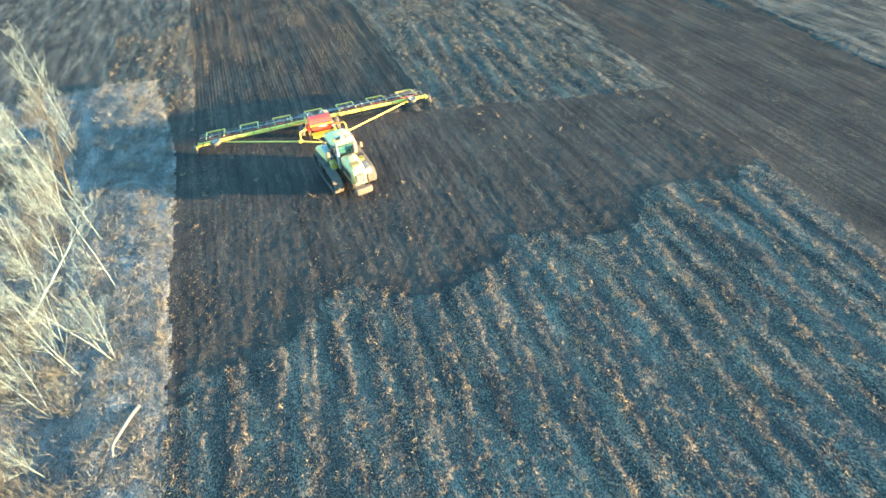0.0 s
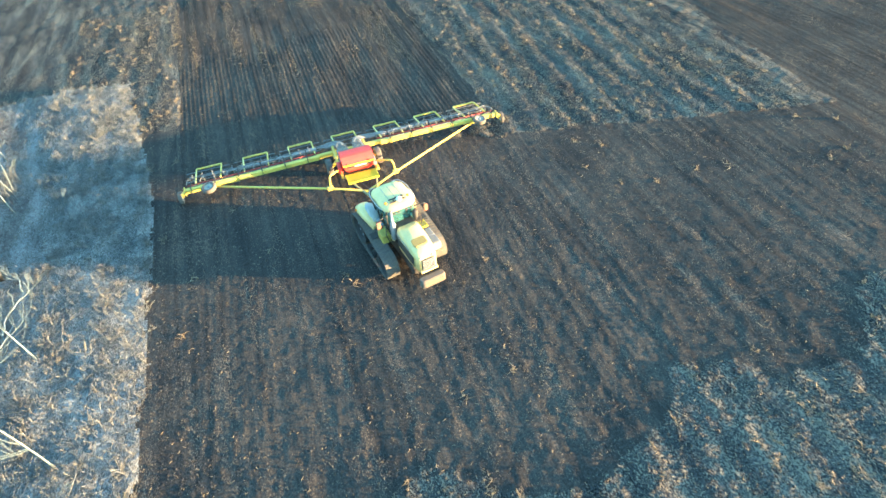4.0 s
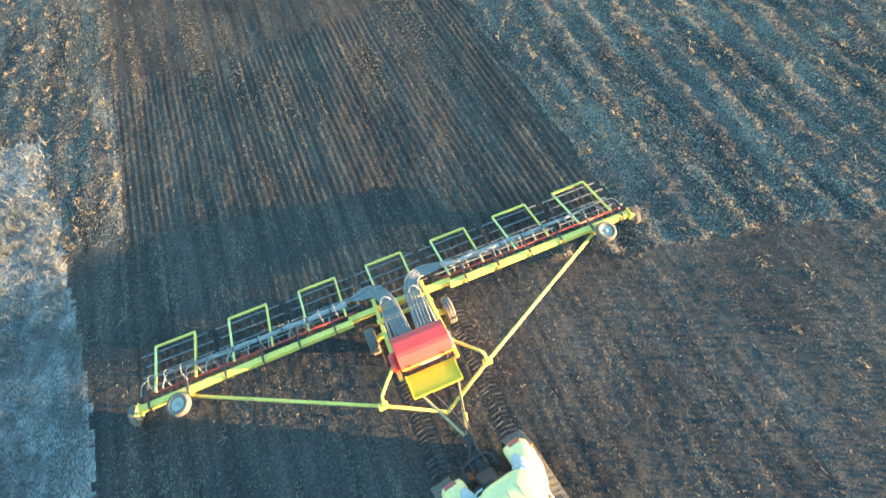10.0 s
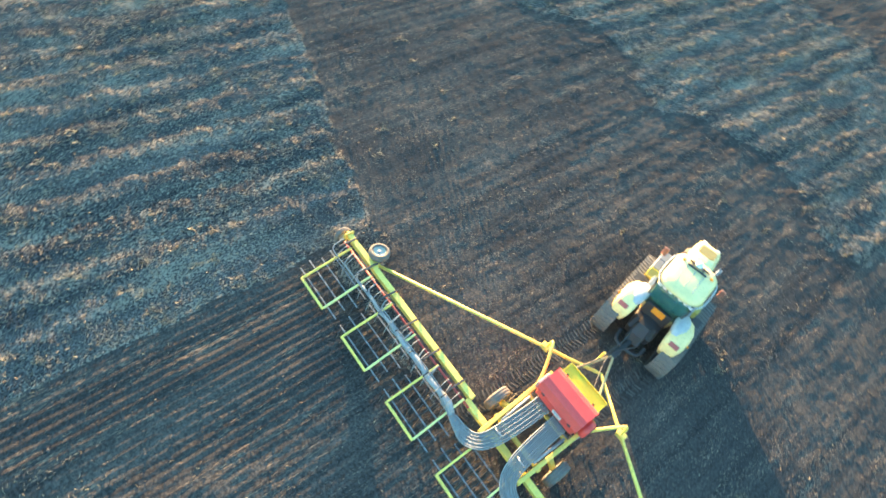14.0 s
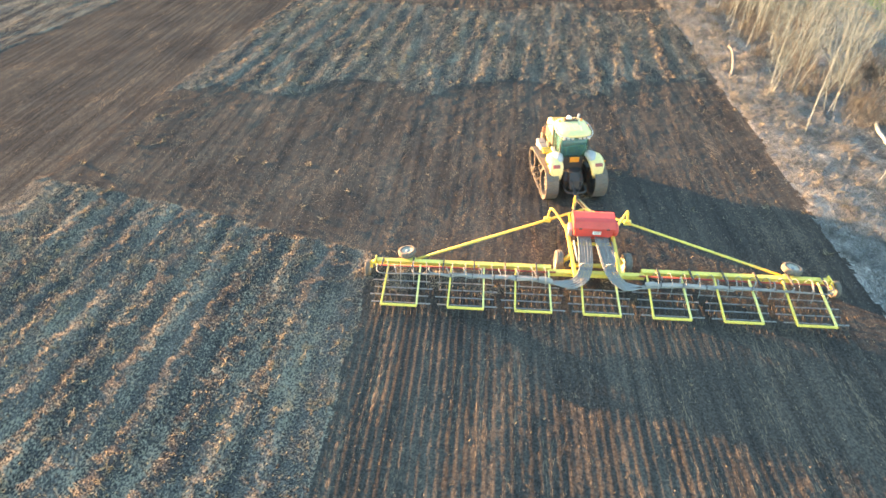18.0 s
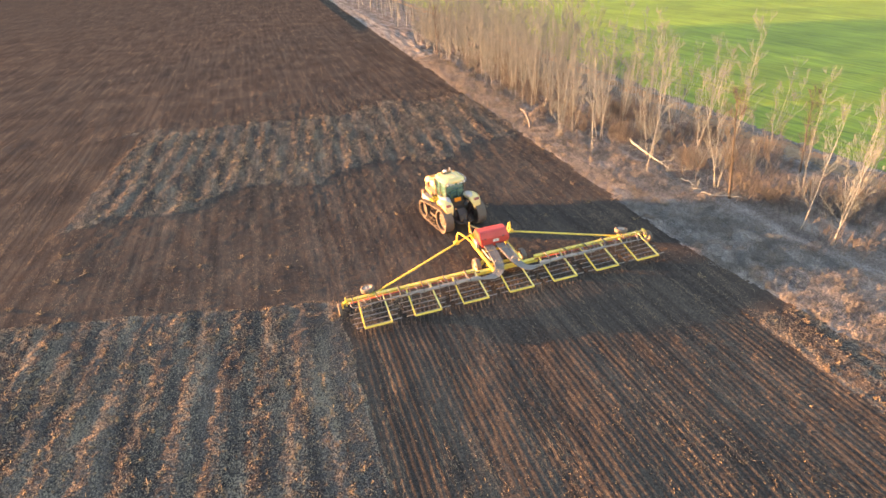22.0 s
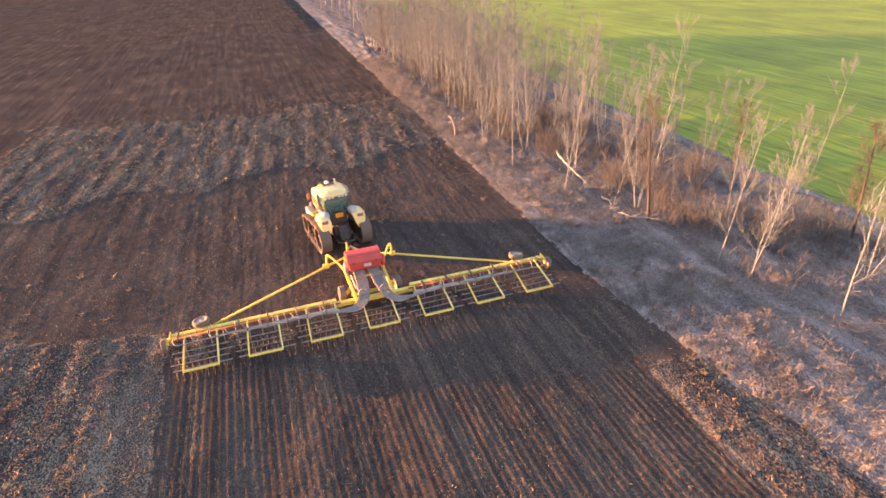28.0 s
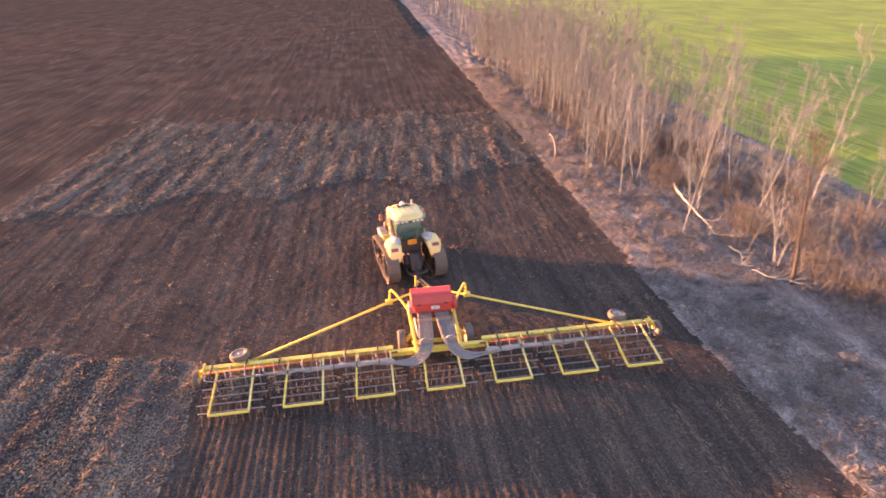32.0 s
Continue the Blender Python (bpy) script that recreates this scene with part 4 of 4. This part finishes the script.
for s in (-1, 1):
    part("beacon", lathe(bmesh.new(), [(0, 0.12), (0.04, 0.11), (0.055, 0.07), (0.055, 0.0), (0, 0.0)], Matrix.Translation((s * 0.52, 0.18, 3.090)), 12), orange, cab, "small orange beacon", True)
    for k in range(3):
        part("work_light", box(bmesh.new(), (s * (0.18 + 0.2 * k), -1.10, 2.870), (0.13, 0.06, 0.09), 0.02), white, cab, "clear work light under the roof edge")
        part("work_light", box(bmesh.new(), (s * (0.18 + 0.2 * k), 0.70, 2.890), (0.13, 0.06, 0.09), 0.02), dark_steel, cab)
    arm = part("mirror_arm", tube(bmesh.new(), bent([(s * 0.66, 0.5, 2.75), (s * 1.0, 0.62, 2.8), (s * 1.12, 0.6, 2.7)], 4), 0.018, 6), dark_steel, cab)
    part("mirror", box(bmesh.new(), (s * 1.12, 0.6, 2.5), (0.18, 0.07, 0.36), 0.03), mirror_red, arm, "dusty red-brown mirror housing")
    part("roof_rail", tube(bmesh.new(), bent([(s * 0.74, 0.34, 2.99), (s * 0.83, 0.05, 3.02), (s * 0.83, -0.75, 3.02), (s * 0.66, -1.16, 3.01), (s * 0.42, -1.21, 2.99)], 4), 0.022, 6), pale_grey, cab, "grey tube rail round the roof edge", True)
    # rear fenders with grey step pads and tail lamps
    f = []
    for y, z, w in ((-1.98, 1.46, 0.34), (-1.95, 1.74, 0.54), (-1.80, 1.94, 0.66), (-1.45, 2.03, 0.70), (-1.05, 2.02, 0.66), (-0.66, 1.88, 0.48), (-0.42, 1.66, 0.28)):
        cx = s * (0.98 - 0.10 * (0.70 - w))
        f.append([(cx - w / 2, y, z - 0.26), (cx - w / 2, y, z - 0.12), (cx - w * 0.42, y, z - 0.03), (cx - w * 0.2, y, z + 0.035), (cx + w * 0.2, y, z + 0.035), (cx + w * 0.42, y, z - 0.03), (cx + w / 2, y, z - 0.12), (cx + w / 2, y, z - 0.26)])
    g = []
    for y, z, w in ((-1.64, 2.02, 0.20), (-1.42, 2.09, 0.40), (-1.08, 2.11, 0.48), (-0.78, 2.03, 0.42), (-0.50, 1.88, 0.28)):
        cx = s * 0.80
        g.append([(cx - w / 2, y, z - 0.2), (cx - w / 2, y, z - 0.04), (cx - w * 0.25, y, z), (cx + w * 0.25, y, z), (cx + w / 2, y, z - 0.04), (cx + w / 2, y, z - 0.2)])
    part("inner_panel", loft(bmesh.new(), g), pale_grey, tractor, "silver-grey panel between fender and rear window", True)
    fender = part("fender", loft(bmesh.new(), f), cream, tractor, "cream rounded rear fender", True)
    part("tail_lamp", box(bmesh.new(), (s * 1.00, -1.885, 1.87), (0.34, 0.17, 0.06), 0.02, Matrix.Rotation(radians(50), 3, "X")), tail_red, fender, "red tail lamp")
    part("step_pad", box(bmesh.new(), (s * 0.76, -0.35, 1.86), (0.18, 0.70, 0.08), 0.03), grey_plastic, fender, "grey panel beside the cab")
    part("grab_rail", tube(bmesh.new(), bent([(s * 0.72, 0.55, 1.3), (s * 0.86, 0.62, 1.9), (s * 0.74, 0.55, 2.4)], 4), 0.018, 6), dark_steel, tractor)
    for k in range(3):
        part("boarding_step", box(bmesh.new(), (s * 1.18, -0.10, 0.75 + k * 0.33), (0.34, 0.42, 0.035), 0.008), dark_steel, tractor)
    part("marker_arm", tube(bmesh.new(), [(s * 1.06, -1.55, 1.76), (s * 1.34, -1.58, 1.84)], 0.022, 6), dark_steel, fender)
    part("marker_lamp", box(bmesh.new(), (s * 1.35, -1.58, 1.88), (0.07, 0.05, 0.10), 0.02), orange, fender, "small orange marker lamp")
part("left_deck", box(bmesh.new(), (-0.86, 0.42, 1.42), (0.52, 0.46, 0.10), 0.03), olive, tractor, "olive-amber boarding deck")
for at, size in (((-0.86, 0.64, 1.46), (0.52, 0.03, 0.06)), ((-1.11, 0.42, 1.46), (0.03, 0.46, 0.06))):
    part("deck_rim", box(bmesh.new(), at, size, 0.008), amber, tractor)
part("battery_box", box(bmesh.new(), (-0.94, 1.26, 1.20), (0.40, 1.10, 0.40), 0.05), grey_plastic, tractor, "grey battery box over the track")
for y in (0.99, 1.52):
    part("box_lid", box(bmesh.new(), (-0.94, y, 1.41), (0.34, 0.46, 0.04), 0.015), hose_mat, tractor)
part("front_lip", box(bmesh.new(), (0, 2.84, 1.24), (0.80, 0.12, 0.10), 0.04), cream, tractor, "cream lip under the grille")
part("fuel_tank", box(bmesh.new(), (0.84, 0.26, 1.50), (0.40, 0.56, 0.46), 0.06), olive, tractor, "olive-amber step box")
part("exhaust", lathe(bmesh.new(), [(0.07, 1.55), (0.11, 1.62), (0.125, 1.72), (0.125, 2.42), (0.10, 2.5), (0.06, 2.55), (0.055, 3.18), (0.045, 3.18), (0.045, 3.0), (0, 3.0)], Matrix.Translation((0.56, 0.76, 0)), 16), grey_plastic, tractor, "pale grey exhaust stack", True)
part("air_cleaner", lathe(bmesh.new(), [(0.06, 2.2), (0.09, 2.3), (0.13, 2.4), (0.13, 2.66), (0.08, 2.74), (0, 2.74)], Matrix.Translation((-0.52, 0.76, 0)), 14), dark_steel, tractor, "", True)
part("orange_sign", box(bmesh.new(), (0.03, -1.18, 1.80), (0.46, 0.03, 0.26), 0.02, Matrix.Rotation(radians(-12), 3, "X")), orange, tractor, "orange rear warning panel")
part("rear_panel", box(bmesh.new(), (0, -1.04, 1.54), (0.98, 0.10, 0.66), 0.03), dark_steel, tractor, "dark panel under the rear window")
part("rear_frame", loft(bmesh.new(), [rounded(0, -1.62, 0.52, 0.7, 0.62, 0.08), rounded(0, -1.50, 0.56, 0.7, 1.0, 0.08), rounded(0, -1.30, 0.50, 0.5, 1.3, 0.08)]), dark_steel, tractor, "dark rear hitch frame")
part("rear_bumper", tube(bmesh.new(), bent([(-0.5, -1.85, 0.72), (-0.38, -2.28, 0.66), (0.38, -2.28, 0.66), (0.5, -1.85, 0.72)], 5), 0.06, 8), dark_steel, tractor)
part("tow_bar", beam(bmesh.new(), (0.0, -1.9, 0.66), (-0.15, -2.84, 0.68), 0.14, 0.06, 0.015), dark_steel, tractor)
for s in (-0.22, 0.22):
    part("hydraulic_hose", tube(bmesh.new(), bent([(s, -1.9, 1.15), (s * 0.9, -2.3, 1.05), (s * 0.3 - 0.22, -2.75, 0.85), (s * 0.4 - 0.32, -3.4, 0.86), (s * 2.0 - 0.40, -4.6, 0.98)], 5), 0.02, 6), dark_steel, tractor, "", True)


# prints of the track lugs in the loose soil behind the tractor
bm = bmesh.new()
for side in (-1, 1):
    for k in range(44):
        y = -0.35 + k * 0.15
        for half in (-1, 1):
            x = -0.33 + side * 1.17 + half * 0.15 + random.uniform(-0.02, 0.02) + 0.035 * (y - 4)
            turn = Matrix.Rotation(radians(half * 16 + random.uniform(-5, 5)), 3, "Z")
            box(bm, (x, y + random.uniform(-0.02, 0.02), float(height(x, y)) + 0.004), (0.26, 0.06, 0.036), 0.012, turn)
prints = bpy.data.meshes.new("track_prints")
bm.to_mesh(prints)
bm.free()
prints.materials.append(clod_mat)
tagged(new("track_prints", prints), "pressed lug marks of the tracks in dark soil", "track marks", kind="stuff")


# ---- the belt of bare trees ----
def branch(out, rnd, start, way, length, radius, depth, sides):
    """One limb as a tapered, slightly wandering stick, with its own twigs."""
    pts, p, w = [start], start.copy(), way.normalized()
    steps = (1, 3, 4)[depth]
    for _ in range(steps):
        w = (w + Vector((rnd.gauss(0, 0.12), rnd.gauss(0, 0.12), rnd.gauss(0.05, 0.07)))).normalized()
        p = p + w * length / steps
        pts.append(p.copy())
    out.append((pts, radius, sides))
    if depth == 0:
        return
    for _ in range(4 if depth == 1 else 6):
        t = rnd.uniform(0.25, 1.0)
        i = min(int(t * steps), steps - 1)
        at = pts[i].lerp(pts[i + 1], t * steps - i)
        a = rnd.uniform(0, math.tau)
        side = Vector((math.cos(a), math.sin(a), rnd.uniform(0.2, 0.9)))
        branch(out, rnd, at, w * 0.9 + side * 0.48, length * rnd.uniform(0.4, 0.7), max(radius * 0.5, 0.006), depth - 1, 3)


def sticks(bm, lines, thin=0.3):
    for pts, r, sides in lines:
        tube(bm, pts, r, sides, r * thin, False)
    return bm


def tree_parts(seed, tall, lean, full):
    rnd = random.Random(seed)
    trunk, p = [Vector((0, 0, -0.1))], Vector((0, 0, 0))
    w = Vector((lean * rnd.uniform(-1, 1), lean * rnd.uniform(-1, 1), 1)).normalized()
    n = 9
    for _ in range(n):
        w = (w + Vector((rnd.gauss(0, 0.035), rnd.gauss(0, 0.035), 0.10))).normalized()
        p = p + w * tall / n
        trunk.append(p.copy())
    limbs = []
    for k in range(full):
        t = rnd.uniform(0.16, 0.98)
        i = min(int(t * n), n - 1)
        at = trunk[i].lerp(trunk[i + 1], t * n - i)
        a = rnd.uniform(0, math.tau)
        way = Vector((math.cos(a), math.sin(a), rnd.uniform(0.9, 2.2)))
        branch(limbs, rnd, at, way, tall * 0.13 * (1.25 - t) + 0.42, 0.012 * (1.3 - t), 2, 4)
    return trunk, limbs


def make_tree(seed, stems, tall, lean, full, thick, trunk_mat, label):
    """A bare tree of one or more stems that spread from one root."""
    ob = thing("bare_tree", (0, 0, -50), label, "tree", "trees of the shelter belt")
    rnd, crown = random.Random(seed), []
    for k in range(stems):
        trunk, limbs = tree_parts(seed * 10 + k, tall * (1 if k == 0 else rnd.uniform(0.6, 0.95)), lean * (1 + 0.7 * (stems > 1)), full)
        foot = Vector((rnd.gauss(0, 0.16), rnd.gauss(0, 0.16), 0)) if k else Vector()
        part("trunk", tube(bmesh.new(), [p + foot for p in trunk], thick * rnd.uniform(0.62, 0.8), 6, thick * 0.10), trunk_mat, ob, "", True)
        crown += [([p + foot for p in pts], r, sides) for pts, r, sides in limbs]
    part("crown", sticks(bmesh.new(), crown), dark_twig if trunk_mat is dark_bark else twig_mat, ob, "bare fine branches and twigs")
    return ob


def make_bush(seed, tall, shoots):
    rnd = random.Random(seed)
    lines = []
    for k in range(shoots):
        a = rnd.uniform(0, math.tau)
        out = rnd.uniform(0.1, 0.9)
        branch(lines, rnd, Vector((rnd.gauss(0, 0.4), rnd.gauss(0, 0.4), -0.05)), Vector((math.cos(a) * out, math.sin(a) * out, 1)), tall * rnd.uniform(0.4, 1.1), 0.010, 1 if k % 4 else 2, 3)
    ob = thing("bare_bush", (0, 0, -50), "leafless red-brown bush on dry litter", "bush", "bushes under the trees")
    part("crown", sticks(bmesh.new(), lines, 0.4), bush_mat, ob)
    return ob


BIRCH = "slender pale birch without leaves on dry litter"
CLUMP = "clump of slender pale birch stems without leaves"
kinds = [make_tree(11, 1, 8.2, 0.10, 17, 0.042, bark, BIRCH), make_tree(12, 2, 7.6, 0.14, 13, 0.036, bark, CLUMP), make_tree(13, 1, 9.0, 0.07, 19, 0.048, bark, BIRCH),
         make_tree(14, 3, 7.8, 0.16, 12, 0.034, bark, CLUMP), make_tree(15, 1, 6.6, 0.16, 46, 0.12, dark_bark, "dark leafless broad tree at the belt's edge"),
         make_tree(16, 1, 4.8, 0.26, 11, 0.026, bark, "small leaning bare birch on dry litter"), make_tree(17, 4, 6.8, 0.17, 9, 0.030, bark, CLUMP)]
bushes = [make_bush(31, 1.2, 16), make_bush(32, 1.7, 20), make_bush(33, 0.8, 13), make_bush(34, 1.0, 22)]
belt = random.Random(5)


def stand(kind, x, y, turn, scale):
    z = float(height(x, y)) - 0.03
    ob = copy_thing(kind, pose(x, y, z, belt.gauss(0, 2), belt.gauss(0, 2), turn))
    ob.scale = (scale,) * 3
    return ob


# the loose front of the belt beside the machine, then the rest at random, ever denser along it
spots = [(13.6, 13.5), (16.3, 16.2), (13.4, 18.6), (14.9, 18.9), (14.9, 8.3), (16.9, 10.2), (20.7, 12.7), (17.7, 6.3), (17.6, 4.2), (20.4, 6.5), (17.6, -2.6), (17.9, -4.4), (20.9, 10.3), (19.6, 3.3), (21.6, 17.0), (18.9, 21.0)]
for k, (x, y) in enumerate(spots):
    stand(kinds[(0, 3, 6, 1, 2, 3, 1, 5, 6, 2, 0, 1, 3, 5, 2, 1)[k]], x, y, belt.uniform(0, 360), belt.uniform(0.95, 1.16))
stand(kinds[4], 17.3, 2.6, 140, 1.1)
stand(kinds[4], 24.3, 3.6, 20, 0.85)
spots += [(17.3, 2.6), (24.3, 3.6)]
started = len(spots)
for _ in range(12000):
    y = -9 + 84 * belt.random() ** 1.05
    inner = float(verge_width(y)) + (1.6 if y < 14 else 0.4)
    x = float(verge_edge(y)) + inner + (15.2 - inner) * belt.random() ** 0.9
    gap = 3.0 if y < 10 else 2.5 if y < 18 else 1.8 if y < 27 else 1.4 if y < 40 else 1.2
    if all((x - a) ** 2 + (y - b) ** 2 > gap ** 2 for a, b in spots):
        spots.append((x, y))
    if len(spots) > 310:
        break
for x, y in spots[started:]:
    k = belt.choices(range(7), (4, 4, 4, 3, 0.1, 2, 2.5))[0]
    stand(kinds[k], x, y, belt.uniform(0, 360), belt.uniform(0.85, 1.2))
for _ in range(420):
    y = -13 + 66 * belt.random()
    x = float(verge_edge(y) + verge_width(y)) + (0.3 if y > 12 else 1.2) + 8.6 * belt.random() ** 0.9
    if wave(x, y, 0.33, 7.7) > 0.36:
        stand(bushes[belt.randrange(4)], x, y, belt.uniform(0, 360), belt.uniform(0.7, 1.3))
for ob in kinds + bushes:
    for o in (*ob.children_recursive, ob):
        bpy.data.objects.remove(o)

# the belt goes on to the horizon as one mass of thin trees
bm = bmesh.new()
for i in range(150):
    y = 75 + 330 * belt.random() ** 1.3
    x = float(verge_edge(y)) + belt.uniform(3.4, 14.2)
    trunk, limbs = tree_parts(100 + i, belt.uniform(6.5, 10), 0.12, 5)
    at = Vector((x, y, 0))
    tube(bm, [p + at for p in trunk[::3]], 0.09, 3, 0.02, False)
    for pts, r, sides in limbs[::2]:
        tube(bm, [pts[0] + at, pts[-1] + at], max(r, 0.02), 3, 0.01, False)
far = bpy.data.meshes.new("distant_trees")
bm.to_mesh(far)
bm.free()
far.materials.append(twig_mat)
tagged(new("distant_trees", far), "far line of bare trees along the field", "trees", kind="stuff")


def fallen(x, y, turn, length, rise, seed, label):
    rnd = random.Random(seed)
    pts = [Vector((length * k / 12, 0.14 * math.sin(0.5 * k + seed) + rnd.gauss(0, 0.035), 0.10 + rise * k / 12 + rnd.gauss(0, 0.025))) for k in range(13)]
    ob = thing("fallen_tree", (x, y, float(height(x, y))), label, "fallen tree", turn=turn)
    part("trunk", tube(bmesh.new(), pts, 0.012 * length + 0.012, 8, 0.012), bark, ob, "", True)
    lines = []
    for k in range(6 + int(1.5 * length)):
        branch(lines, rnd, pts[rnd.randrange(3, 13)].copy(), Vector((0.9, rnd.uniform(-1.1, 1.1), rnd.uniform(-0.1, 0.6))), 0.35 + length * rnd.uniform(0.05, 0.16), 0.016, 2 if k % 3 == 0 else 1, 4)
    part("crown", sticks(bmesh.new(), lines), twig_mat, ob)
    return ob


fallen(17.9, 14.6, -106, 8.2, 0.5, 3, "long fallen pale birch with bare branches on dry litter")
fallen(16.7, 6.3, -112, 2.4, 0.2, 5, "broken birch top lying on the dry verge")
fallen(16.1, 3.9, -58, 2.4, 0.2, 9, "broken birch top lying on the dry verge")
log = thing("birch_log", (12.1, 21.8, float(height(12.1, 21.8))), "crooked pale birch log leaning on the verge", "log", turn=72)
part("trunk", tube(bmesh.new(), bent([(0, 0, 0.06), (0.7, -0.05, 0.25), (1.6, 0.02, 0.55), (2.4, 0.22, 0.95), (2.9, 0.5, 1.05)], 4), 0.10, 8, 0.06), weathered, log, "", True)


def dead_branch(x, y, turn, length, seed):
    rnd = random.Random(seed)
    pts = [Vector((length * t, 0.12 * math.sin(4 * t + seed), 0.05 + 0.10 * t)) for t in (0, 0.25, 0.5, 0.75, 1.0)]
    ob = thing("fallen_branch", (x, y, float(height(x, y))), "dead grey branch lying on dry verge grass", "branch", "branches on the verge", turn)
    part("stem", tube(bmesh.new(), pts, 0.035, 6, 0.012), weathered, ob, "", True)
    lines = []
    for k in range(5):
        branch(lines, rnd, pts[rnd.randrange(1, 4)], Vector((1, rnd.uniform(-1.2, 1.2), rnd.uniform(0.0, 0.4))), length * 0.35, 0.014, 1, 3)
    part("crown", sticks(bmesh.new(), lines), twig_mat, ob)


for k in range(14):
    y = belt.uniform(-14, 34)
    dead_branch(float(verge_edge(y)) + belt.uniform(1.8, 4.2), y, belt.uniform(0, 360), belt.uniform(0.9, 2.2), 60 + k)
